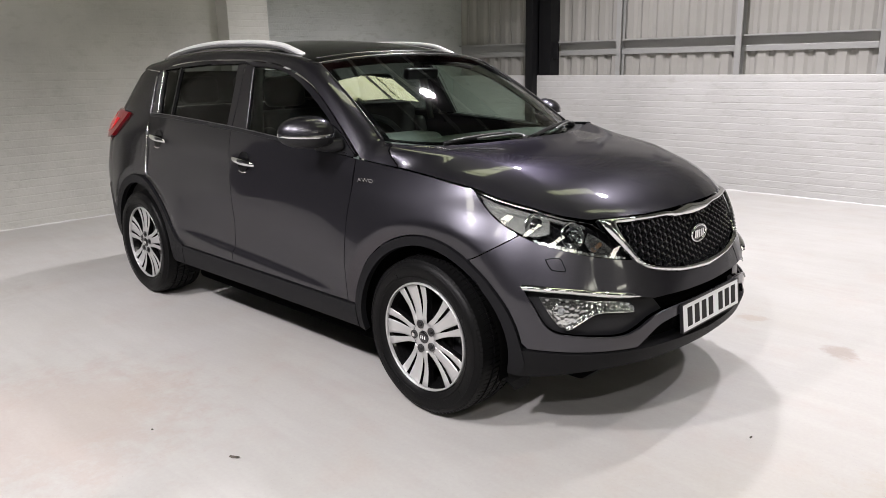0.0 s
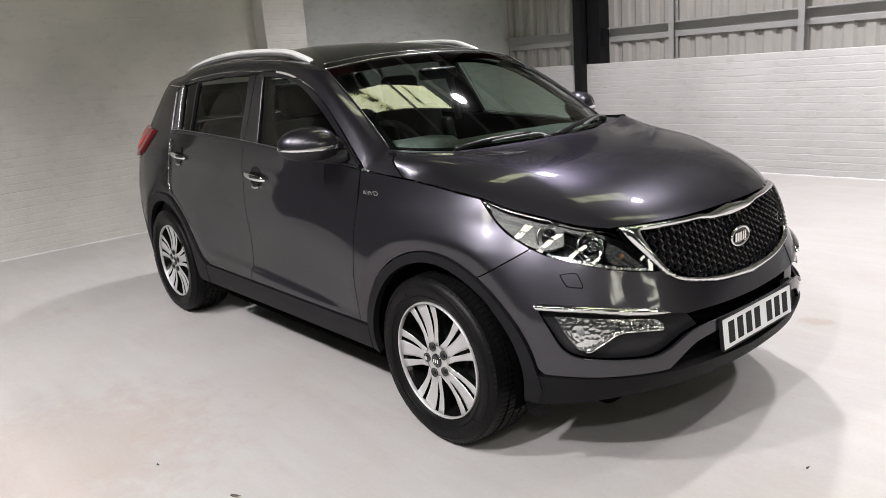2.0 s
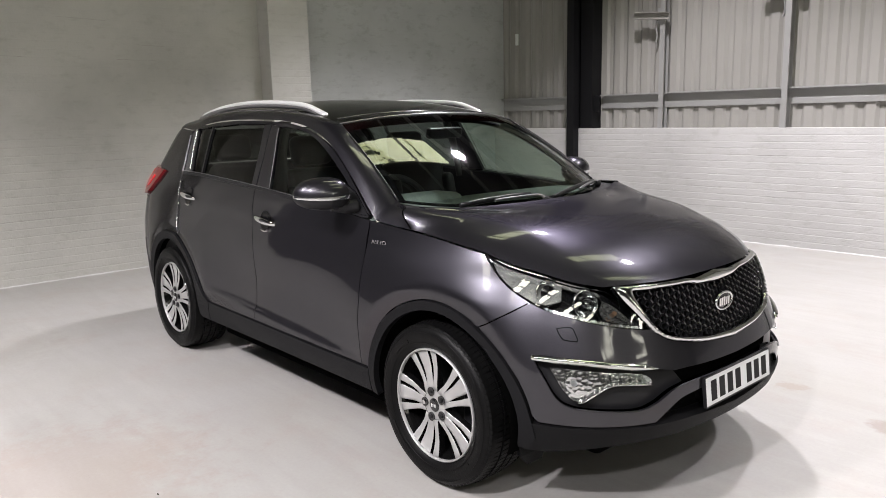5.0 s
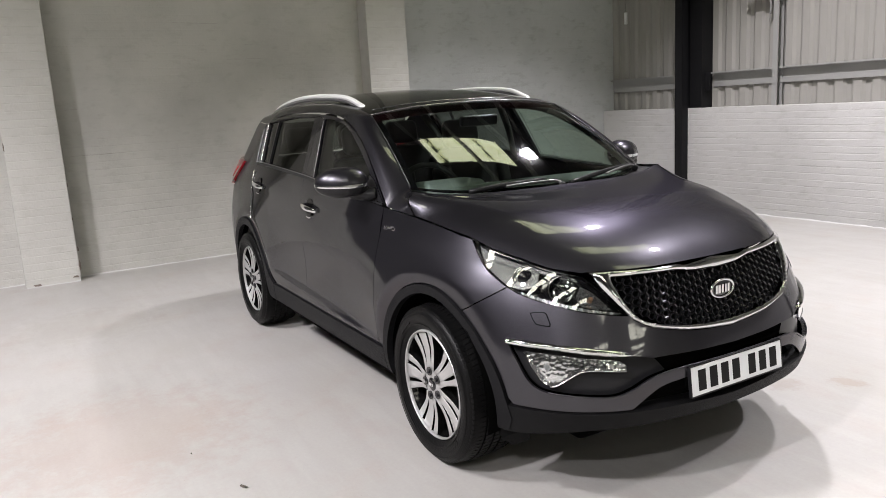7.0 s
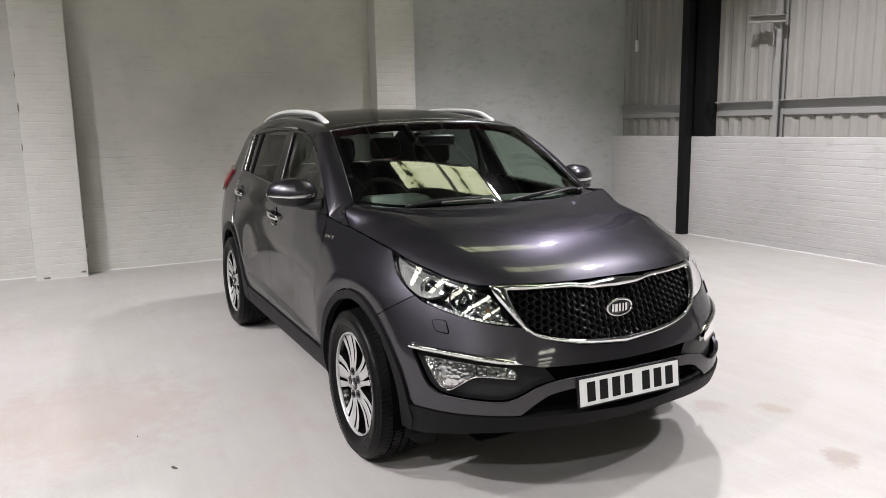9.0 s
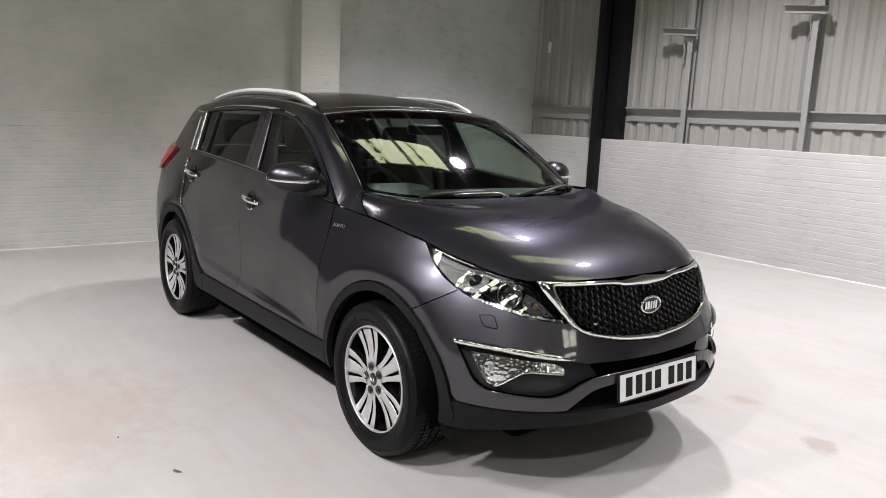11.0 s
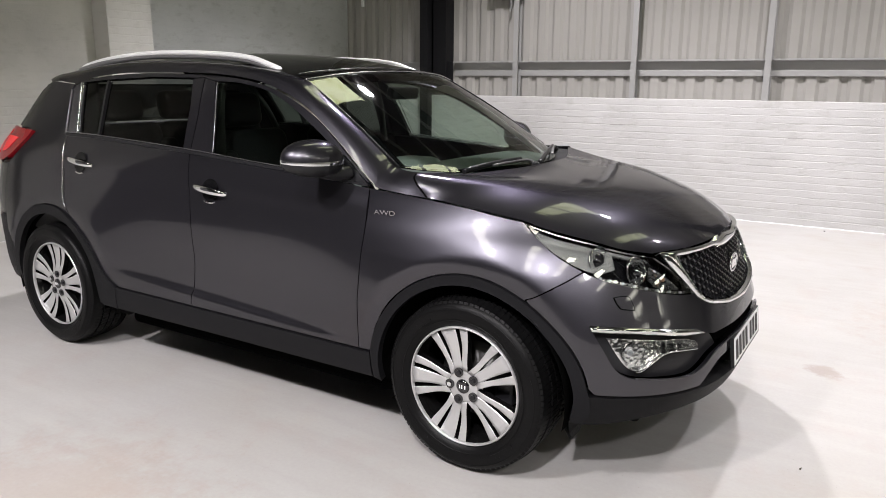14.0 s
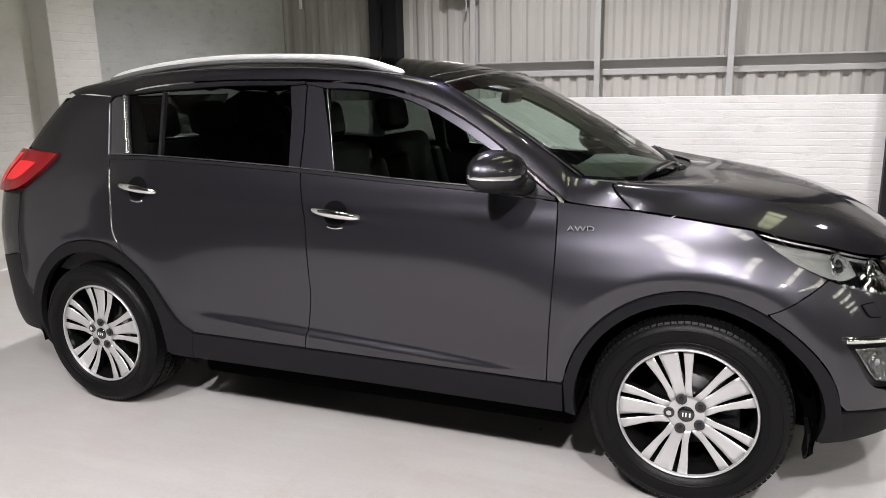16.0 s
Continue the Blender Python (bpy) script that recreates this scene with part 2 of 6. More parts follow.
def facet_material():
    """Silvered lamp bowl pressed into small facets."""
    m, t, b = nodes_of("facetted_silver")
    b.inputs["Base Color"].default_value = (0.90, 0.91, 0.89, 1)
    b.inputs["Metallic"].default_value, b.inputs["Roughness"].default_value = 0.93, 0.12
    co = t.nodes.new("ShaderNodeNewGeometry")
    v = t.nodes.new("ShaderNodeTexVoronoi")
    v.inputs["Scale"].default_value = 62
    t.links.new(co.outputs["Position"], v.inputs["Vector"])
    k = t.nodes.new("ShaderNodeBump")
    k.inputs["Strength"].default_value, k.inputs["Distance"].default_value = 0.32, 0.006
    t.links.new(v.outputs["Distance"], k.inputs["Height"])
    t.links.new(k.outputs["Normal"], b.inputs["Normal"])
    return m


FACET = facet_material()

# ---- building helpers ----


def mesh_of(bm, name, smooth=False):
    me = bpy.data.meshes.new(name)
    bm.to_mesh(me)
    bm.free()
    if smooth:
        me.polygons.foreach_set("use_smooth", [True] * len(me.polygons))
    return me


def part(name, bm, material, parent=None, label="", smooth=False):
    ob = new(name, mesh_of(bm, name, smooth))
    ob.data.materials.append(material)
    ob.parent = parent
    if label:
        tagged(ob, label)
    return ob


def box(bm, x0, x1, y0, y1, z0, z1, bevel=0.0):
    made = bmesh.ops.create_cube(bm, size=1.0, matrix=Matrix.Translation(((x0 + x1) / 2, (y0 + y1) / 2, (z0 + z1) / 2)) @ Matrix.Diagonal((x1 - x0, y1 - y0, z1 - z0, 1)))
    if bevel:
        vs = set(made["verts"])
        es = [e for e in bm.edges if e.verts[0] in vs and e.verts[1] in vs]
        bmesh.ops.bevel(bm, geom=es, offset=bevel, segments=2, affect="EDGES", profile=0.5)
    return bm


def boxed(*a, **k):
    return box(bmesh.new(), *a, **k)


# ---- the hall ----
X0, X1, Y0, Y1, H = -4.30, 28.0, -12.5, 5.39, 6.4
WALLTOP = 1.285
XW = X0 - 0.3
bm = boxed(XW - 0.3, X1 + 0.3, Y0 - 0.3, Y1 + 0.6, -0.2, 0.0)
floor = tagged(part("floor", bm, FLOOR), "pale grey painted concrete floor with pink stains and scuffs", "floor", kind="structure")

bm = bmesh.new()
box(bm, X0 - 0.3, X0, -3.25, 1.70, 0.0, H)
wall_west = tagged(part("wall_west", bm, WALL_P), "white painted brick wall with square piers", "wall", kind="structure")
bm = bmesh.new()
box(bm, X0 - 0.45, X0 - 0.15, 1.704, Y1 + 0.5, 0.0, H)
wall_corner = tagged(part("wall_corner", bm, WALL_G), "grey painted smooth wall panel beside the corner", "wall", kind="structure")


def pier(y0, y1):
    bm = boxed(X0 - 0.01, -4.07, y0, y1, 0.0, H, bevel=0.006)
    return tagged(part("wall_pier", bm, WALL_PIER), "white painted brick pier with chipped edge", "pier", "wall piers", "structure")


PIER_YS = ((-2.30, -1.818), (1.478, 1.985))
PIERS = [pier(*ys) for ys in PIER_YS]

# low brick wall under the steel sheets
bm = bmesh.new()
box(bm, -4.45, -2.98, Y1, Y1 + 0.2, 0.0, WALLTOP)
box(bm, -2.87, X1, Y1, Y1 + 0.2, 0.0, WALLTOP)
wall_north = tagged(part("wall_north", bm, WALL_W), "low white painted brick wall under steel cladding", "wall", kind="structure")


def cladding(x0, x1, y, z0, z1, pitch=0.205):
    """Trapezoid ribbed steel sheet."""
    bm = bmesh.new()
    prof, x = [], x0
    while x < x1:
        for dx, dy in ((0.0, 0.0), (0.085, 0.0), (0.120, 0.024), (0.170, 0.024)):
            prof.append((x + dx, y + dy))
        x += pitch
    rows = [[bm.verts.new((px, py, z)) for px, py in prof] for z in (z0, z1)]
    for a in range(len(prof) - 1):
        bm.faces.new((rows[0][a], rows[0][a + 1], rows[1][a + 1], rows[1][a]))
    back = [[bm.verts.new((v.co.x, v.co.y + 0.003, v.co.z)) for v in row] for row in rows]
    for a in range(len(prof) - 1):
        bm.faces.new((back[0][a + 1], back[0][a], back[1][a], back[1][a + 1]))
    return bm


tagged(part("wall_cladding", cladding(-4.5, X1, Y1 + 0.20, WALLTOP - 0.1, H), CLAD), "ribbed pale grey steel sheet cladding", "cladding", kind="structure")


def rail(x0, x1, z0):
    """Cold rolled rail: web against the sheet, ledge over it, broad lip below."""
    bm = bmesh.new()
    y = Y1 + 0.197
    box(bm, x0, x1, y - 0.006, y, z0, z0 + 0.18)
    box(bm, x0, x1, y - 0.070, y - 0.006, z0 + 0.173, z0 + 0.18)
    box(bm, x0, x1, y - 0.070, y - 0.064, z0 + 0.162, z0 + 0.173)
    box(bm, x0, x1, y - 0.016, y - 0.006, z0, z0 + 0.062, bevel=0.002)
    return tagged(part("cladding_rail", bm, STEEL), "grey galvanised steel sheeting rail fixed to cladding", "rail", "sheeting rails", "structure")


for rz in (1.54, 3.27, 5.0):
    for ra, rb in ((-4.43, -3.0), (-2.62, 2.78), (3.14, 8.6)):
        rail(ra, rb, rz)


def stud(x):
    """Channel standing on the wall, its open side to the east."""
    bm = bmesh.new()
    y = Y1 + 0.085
    box(bm, x - 0.035, x + 0.03, y, y + 0.006, WALLTOP, H)
    box(bm, x - 0.035, x - 0.029, y + 0.006, y + 0.105, WALLTOP, H)
    box(bm, x - 0.035, x + 0.03, y + 0.099, y + 0.105, WALLTOP, H)
    box(bm, x + 0.024, x + 0.03, y + 0.006, y + 0.016, WALLTOP, H)
    return tagged(part("cladding_stud", bm, STEEL), "upright grey steel channel standing on brick wall", "stud", "cladding studs", "structure")


for sx in (-1.68, -0.165, 1.275, 4.1, 5.55, 7.0):
    stud(sx)


def column(x):
    """Black rolled steel column half set into the brick wall."""
    bm = bmesh.new()
    box(bm, x, x + 0.016, Y1 - 0.11, Y1 + 0.2, 0.0, H)
    box(bm, x + 0.1, x + 0.116, Y1 - 0.11, Y1 - 0.005, 0.0, H)
    box(bm, x, x + 0.116, Y1 - 0.114, Y1 - 0.1, 0.0, H)
    box(bm, x + 0.116, x + 0.32, Y1 + 0.03, Y1 + 0.05, WALLTOP, H)
    box(bm, x + 0.31, x + 0.33, Y1 + 0.0, Y1 + 0.2, WALLTOP, H)
    box(bm, x + 0.33, x + 0.40, Y1 + 0.06, Y1 + 0.07, 1.50, 1.72)
    return tagged(part("steel_column", bm, BLACKSTEEL), "black painted steel column against brick wall", "column", "steel columns", "structure")


for cx in (-2.985, 2.80, 8.6, 14.4, 20.2):
    column(cx)

# walls that close the hall out of view, kept dark to hold down fill light
FARWALL = plain("dim_unseen_wall", (0.06, 0.06, 0.064), 0.6, bump=0.2, scale=4)
DARKWALL = plain("dark_unseen_wall", (0.03, 0.03, 0.032), 0.6, bump=0.2, scale=4)
# added unseen stretch, near black so the doors reflect something dark
bm = boxed(X0 - 0.3, X0 - 0.05, Y0, -3.254, 0.0, H)
tagged(part("wall_far", bm, DARKWALL), "unseen dark closing wall beyond the brick bay", "wall", kind="structure")
bm = boxed(XW - 0.3, X1, Y0 - 0.3, Y0, 0.0, H)
tagged(part("wall_south", bm, FARWALL), "unseen closing wall kept dim", "wall", kind="structure")
bm = boxed(X1, X1 + 0.3, Y0 - 0.3, Y1 + 0.6, 0.0, H)
tagged(part("wall_east", bm, FARWALL), "unseen closing wall at the far end, kept dim", "wall", kind="structure")

# roof with openings for the translucent sheets
ROOFLIGHTS = [(-1.38, -0.58, 0.66, 3.02), (1.3, 1.9, 0.8, 3.9), (4.0, 4.6, 0.8, 3.9)]
CLEARLIGHTS = [(x - 0.25, x + 0.25, -7.5, -3.9) for x in (-0.65, 2.0, 4.4, 7.4, 10.1)] + [(x - 0.45, x + 0.45, y, y + 2.4) for x in (15.5, 18.3, 21.1, 23.9) for y in (-5.6, 0.8)]
bm = boxed(XW - 0.3, X1 + 0.3, Y0 - 0.3, Y1 + 0.6, H, H + 0.1)
ceiling = tagged(part("ceiling", bm, CEIL), "dark ribbed steel roof sheets over purlins", "ceiling", kind="structure")
for a, b, c, d in ROOFLIGHTS:
    tagged(part("rooflight", boxed(a, b, c, d, H - 0.03, H - 0.01), ROOFGLOW), "yellowed translucent roof sheet with leaves and moss", "rooflight", "rooflights", "structure")
for a, b, c, d in CLEARLIGHTS:
    tagged(part("rooflight", boxed(a, b, c, d, H - 0.03, H - 0.01), CLEARGLOW), "pale translucent roof sheet in dark roof", "rooflight", "clear rooflights", "structure")
py = Y0 + 0.92
while py < Y1:
    tagged(part("purlin", boxed(X0, X1, py - 0.03, py + 0.03, H - 0.2, H - 0.035), STEEL), "grey steel roof purlin", "purlin", "purlins", "structure")
    py += 1.35


def highbay(x, y):
    base = tagged(new("highbay_lamp"), "round white high bay lamp hung from the roof", "lamp", "high bay lamps")
    base.location = (x, y, LAMP_Z)
    bm = bmesh.new()
    bmesh.ops.create_cone(bm, cap_ends=True, segments=32, radius1=0.24, radius2=0.10, depth=0.16, matrix=Matrix.Translation((0, 0, 0.09)))
    part("housing", bm, STEEL, base)
    bm = bmesh.new()
    bmesh.ops.create_cone(bm, cap_ends=True, segments=24, radius1=0.008, radius2=0.008, depth=H - LAMP_Z - 0.17, matrix=Matrix.Translation((0, 0, 0.17 + (H - LAMP_Z - 0.17) / 2)))
    part("rod", bm, STEEL, base)
    return base


for lx, ly, lw, lc in LAMPS:
    highbay(lx, ly)

# ---- the car: one body surface, wrapped round the plan at every height ----
ZS = [.16, .25, .32, .40, .55, .70, .80, .88, .95, 1.02, 1.08, 1.15, 1.30, 1.42, 1.50, 1.58]
W0 = [.79, .845, .868, .878, .880, .882, .878, .868, .856, .844, .83, .802, .743, .695, .655, .61]
TA = [.0, .0, .0, .0, .01, .03, .05, .07, .10, .12, .12, .12, .12, .12, .12, .12]
XF = [2.02, 2.09, 2.13, 2.155, 2.15, 2.095, 2.06, 2.02, 1.96, 1.90, 1.86, 1.86, 1.86, 1.86, 1.86, 1.86]
XR = [-2.05, -2.12, -2.16, -2.19, -2.21, -2.22, -2.22, -2.21, -2.2, -2.18, -2.14, -2.07, -1.93, -1.79, -1.68, -1.6]
XC, XB, NF, NR, LF = 1.3, -1.45, 2.8, 4.0, 0.8
MID = XC + LF * math.pi / 2
REAR = XB - LF * math.pi / 2


def cub(xs, ys, x):
    """Smooth curve through a few values."""
    if x <= xs[0]:
        return ys[0]
    if x >= xs[-1]:
        return ys[-1]
    n = len(xs) - 1
    i = max(j for j in range(n) if xs[j] <= x)

    def m(j):
        a, b = max(j - 1, 0), min(j + 1, n)
        return (ys[b] - ys[a]) / (xs[b] - xs[a])

    h = xs[i + 1] - xs[i]
    t = (x - xs[i]) / h
    return (2 * t**3 - 3 * t * t + 1) * ys[i] + (t**3 - 2 * t * t + t) * h * m(i) + (3 * t * t - 2 * t**3) * ys[i + 1] + (t**3 - t * t) * h * m(i + 1)


def halfw(x, z):
    w = cub(ZS, W0, z)
    if x > 0.3:
        w -= cub(ZS, TA, z) * ((x - 0.3) / 1.2) ** 2
    if x < -0.6:
        w -= 0.02 * (x + 0.6) ** 2 * (1 if z < 1 else 1 + 3 * (z - 1))
    for cx, h, r1 in ((1.32, 0.026, 0.488), (-1.32, 0.013, 0.50)):
        # swelling over the wheel, with a crest round the arch
        r = math.hypot(x - cx, z - 0.345)
        if 0.40 < r < 0.95 and z > 0.40:
            k = min(1.0, (z - 0.40) / 0.2)
            rc = r1 + 0.02 * max(0.0, (x - cx) / r)
            up, down = max(0.0, (r - 0.40) / (rc - 0.40)), max(0.0, (0.95 - r) / (0.95 - rc)) ** 1.7
            g = -math.log(math.exp(-16 * up) + math.exp(-16 * down)) / 16 + 0.04
            g = max(0.0, g)
            w += h * g * k * (1 if z < 0.8 else max(0.0, 1 - (z - 0.8) / 0.22))
    return w


def surf(u, z):
    """A point of the body's right side: u runs along the side, then round the corner to the middle of the front or rear."""
    if XB <= u <= XC:
        return Vector((u, -halfw(u, z), z))
    front = u > XC
    a, n = ((u - XC) / LF, NF) if front else ((XB - u) / LF, NR)
    s, c = math.sin(a), math.cos(a)
    d = (abs(s) ** n + abs(c) ** n) ** (1 / n)
    x0 = XC if front else XB
    x = x0 + (cub(ZS, XF if front else XR, z) - x0) * s / d
    return Vector((x, -halfw(x, z) * c / d, z))


def normal(u, z):
    h = 0.004
    du, dz = surf(u + h, z) - surf(u - h, z), surf(u, z + h) - surf(u, z - h)
    n = du.cross(dz)
    return n.normalized()


def on(u, z, off=0.0):
    return surf(u, z) + normal(u, z) * off if off else surf(u, z)


def curve(pts, k=6):
    """Rounded line through points (Catmull-Rom), ends kept."""
    out = []
    P = [Vector(p) for p in pts]
    for i in range(len(P) - 1):
        a, b, c, d = P[max(i - 1, 0)], P[i], P[i + 1], P[min(i + 2, len(P) - 1)]
        for j in range(k):
            t = j / k
            out.append(0.5 * (2 * b + (c - a) * t + (2 * a - 5 * b + 4 * c - d) * t * t + (3 * b - a - 3 * c + d) * t**3))
    out.append(P[-1])
    return out


def arc(cx, cz, r, a0, a1, n=18):
    return [(cx + r * math.cos(radians(a0 + (a1 - a0) * i / n)), cz + r * math.sin(radians(a0 + (a1 - a0) * i / n))) for i in range(n + 1)]


def inset(poly, d):
    """The outline drawn in by d."""
    P = []
    for p in poly:
        v = Vector((p[0], p[1]))
        if not P or (v - P[-1]).length > 1e-4:
            P.append(v)
    if (P[0] - P[-1]).length < 1e-4:
        P.pop()
    area = sum(P[i].x * P[(i + 1) % len(P)].y - P[(i + 1) % len(P)].x * P[i].y for i in range(len(P)))
    if area < 0:
        P.reverse()
    if not d:
        return P
    out = []
    for i, p in enumerate(P):
        a, b = (p - P[i - 1]).normalized(), (P[(i + 1) % len(P)] - p).normalized()
        n = Vector((-a.y, a.x)) + Vector((-b.y, b.x))
        n = n.normalized() if n.length > 1e-6 else Vector((-a.y, a.x))
        c = max(0.4, n.dot(Vector((-a.y, a.x))))
        out.append(p + n * (d / c))
    return out


def sheet(poly, side=-1, off=0.0, thick=0.012, gap=0.0022, du=0.035, dz=0.03, lift=None):
    """A panel: the outline (u, z) cut into a fine net, laid on the body surface, with its edges turned in. side -1 is the right, 1 the left."""
    P = inset(poly, gap)
    whole = [q for q in inset(poly, 0)]
    if max(p.x for p in whole) > MID - 1e-6:
        for p in P:
            if p.x > MID - 0.006:
                p.x = MID
    if min(p.x for p in whole) < REAR + 1e-6:
        for p in P:
            if p.x < REAR + 0.006:
                p.x = REAR
    bm = bmesh.new()
    bm.faces.new([bm.verts.new((p.x, p.y, 0)) for p in P])
    us, zs = [p.x for p in P], [p.y for p in P]
    for lo, hi, step, axis in ((min(us), max(us), du, 0), (min(zs), max(zs), dz, 1)):
        v = lo + step * 0.5
        while v < hi - step * 0.2:
            co, no = [0, 0, 0], [0, 0, 0]
            co[axis], no[axis] = v, 1
            bmesh.ops.bisect_plane(bm, geom=bm.verts[:] + bm.edges[:] + bm.faces[:], dist=1e-5, plane_co=co, plane_no=no)
            v += step
    edge = [e for e in bm.edges if e.is_boundary]
    for e in edge:
        e.smooth = False
    inner = {}
    for v in bm.verts:
        u, z = v.co.x, v.co.y
        o = off + (lift(u, z) if lift else 0.0)
        n = normal(u, z)
        s = surf(u, z)
        inner[v] = s + n * (o - thick)
        v.co = s + n * o
    if thick:
        back = {}
        for e in edge:
            for v in e.verts:
                if v not in back:
                    back[v] = bm.verts.new(inner[v])
        for e in edge:
            a, b = e.verts
            if abs(a.co.y) < 1e-4 and abs(b.co.y) < 1e-4:
                continue
            f = bm.faces.new((a, b, back[b], back[a]))
            f.smooth = False
    if side > 0:
        for v in bm.verts:
            v.co.y = -v.co.y
    bmesh.ops.recalc_face_normals(bm, faces=bm.faces[:])
    for f in bm.faces:
        f.smooth = True
    return bm


def across(bm):
    """Joins a right half that ends in the middle with its mirror image."""
    me = bpy.data.meshes.new("half")
    bm.to_mesh(me)
    for v in me.vertices:
        v.co.y = -v.co.y
    me.flip_normals()
    bm.from_mesh(me)
    bpy.data.meshes.remove(me)
    bmesh.ops.remove_doubles(bm, verts=[v for v in bm.verts if abs(v.co.y) < 0.003], dist=0.004)
    for e in bm.edges:
        if all(abs(v.co.y) < 0.003 for v in e.verts):
            e.smooth = True
    return bm


def panel(name, poly, material, parent, label="", both=True, **k):
    """The panel on the right side, and its mirror image on the left; one piece where it crosses the middle."""
    if any(abs(p[0] - MID) < 1e-6 or abs(p[0] - REAR) < 1e-6 for p in poly):
        return [part(name, across(sheet(poly, -1, **k)), material, parent, label)]
    made = [part(name, sheet(poly, -1, **k), material, parent, label)]
    if both:
        made.append(part(name, sheet(poly, 1, **k), material, parent, label))
    return made


def net(fn, nu, nv, thick=0.0):
    """A net of faces over fn(s, t), s and t from 0 to 1."""
    bm = bmesh.new()
    g = [[bm.verts.new(fn(i / nu, j / nv)) for j in range(nv + 1)] for i in range(nu + 1)]
    for i in range(nu):
        for j in range(nv):
            f = bm.faces.new((g[i][j], g[i + 1][j], g[i + 1][j + 1], g[i][j + 1]))
            f.smooth = True
    if thick:
        bmesh.ops.solidify(bm, geom=bm.faces[:], thickness=thick)
    return bm


def tube(bm, pts, rx, rz=None, seg=10, up=Vector((0, 0, 1)), scale=None):
    """A bar of oval section along points."""
    rz = rz or rx
    rings = []
    P = [Vector(p) for p in pts]
    for i, p in enumerate(P):
        d = (P[min(i + 1, len(P) - 1)] - P[max(i - 1, 0)]).normalized()
        sx = d.cross(up).normalized()
        sz = sx.cross(d).normalized()
        k = scale(i / (len(P) - 1)) if scale else 1.0
        rings.append([bm.verts.new(p + sx * rx * k * math.cos(a) + sz * rz * k * math.sin(a)) for a in (2 * math.pi * j / seg for j in range(seg))])
    for a, b in zip(rings, rings[1:]):
        for j in range(seg):
            bm.faces.new((a[j], a[(j + 1) % seg], b[(j + 1) % seg], b[j])).smooth = True
    bm.faces.new(rings[0][::-1])
    bm.faces.new(rings[-1])
    return bm


def turn_profile(prof, seg):
    """A turned body: prof is a list of (radius, along)."""
    bm = bmesh.new()
    rings = [[bm.verts.new((r * math.cos(2 * math.pi * j / seg), y, r * math.sin(2 * math.pi * j / seg))) for j in range(seg)] for r, y in prof]
    for a, b in zip(rings, rings[1:]):
        for j in range(seg):
            bm.faces.new((a[j], a[(j + 1) % seg], b[(j + 1) % seg], b[j])).smooth = True
    return bm


car = tagged(new("car"), "dark graphite metallic five-door SUV with silver roof rails", "car")
car.location.y = 0.01

# ---- outlines on the right side, (u, z) ----
ARCH_R, ARCH_O = 0.385, 0.431
FGAP = [(0.832, 0.40), (0.846, 0.649), (0.854, 0.872), (0.849, 1.052)]
BGAP = [(-0.189, 0.408), (-0.158, 0.60), (-0.155, 0.70), (-0.165, 0.921), (-0.205, 1.130)]
RGAP = [(-1.10, 0.735), (-1.166, 0.843), (-1.19, 0.968), (-1.228, 1.168)]
SEAM = [(0.895, 1.048), (1.1, 1.027), (1.25, 1.008), (1.533, 0.971)]
LAMP_BACK = [(1.533, 0.971), (1.59, 0.92), (1.663, 0.866), (1.745, 0.821)]
LAMP_LOW = [(1.745, 0.821), (1.803, 0.796), (1.895, 0.768), (1.997, 0.741), (2.075, 0.726), (2.146, 0.717)]
LAMP_TOP = [(1.533, 0.971), (1.643, 0.942), (1.775, 0.913), (1.88, 0.884), (1.99, 0.860)]
BSEAM = [(1.745, 0.821), (1.679, 0.781), (1.594, 0.732), (1.553, 0.714)]
GRILLE_LOW = [(2.154, 0.704), (2.214, 0.670), (2.298, 0.649), (2.389, 0.633), (MID, 0.618)]
DOORTOP = [(0.849, 1.074), (0.733, 1.16), (0.654, 1.218), (0.538, 1.297), (0.418, 1.362), (0.296, 1.411), (0.17, 1.446), (0.041, 1.469), (-0.09, 1.482), (-0.25, 1.490)]
DOORTOP2 = [(-0.25, 1.490), (-0.65, 1.497), (-0.961, 1.486), (-1.157, 1.464), (-1.262, 1.438)]
SURROUND = [(1.76, 0.641), (1.786, 0.575), (1.824, 0.495), (1.878, 0.462), (1.983, 0.449), (2.074, 0.444), (2.128, 0.461), (2.19, 0.497), (2.253, 0.513)]
STRIP_LOW = [(2.128, 0.583), (1.903, 0.613), (1.766, 0.623)]


def shoulder(u, z):
    """Soft crease that runs along the doors, and the hollow over the sill."""
    def step(a, b, v):
        k = min(1.0, max(0.0, (v - a) / (b - a)))
        return k * k * (3 - 2 * k)
    a = 0.005 * math.exp(-(((z - 1.0 + 0.03 * u) / 0.045) ** 2))
    zz = z + 0.055 * u
    b = -0.016 * step(0.450, 0.482, zz) * (1 - step(0.60, 0.90, zz)) * max(0.0, 1 - (abs(u - 0.02) / 0.82) ** 3)
    return a + b


def ridged(A, B, h):
    """Height of a rounded bar between two outlines."""
    P, Q = [Vector((p[0], p[1])) for p in A], [Vector((p[0], p[1])) for p in B]

    def away(L, c):
        best = 9.0
        for a, b in zip(L, L[1:]):
            d = b - a
            k = min(1.0, max(0.0, (c - a).dot(d) / max(1e-12, d.dot(d))))
            best = min(best, (a + d * k - c).length)
        return best

    def lift(u, z):
        c = Vector((u, z))
        a, b = away(P, c), away(Q, c)
        k = a / max(1e-9, a + b)
        return h * (4 * k * (1 - k)) ** 0.7
    return lift


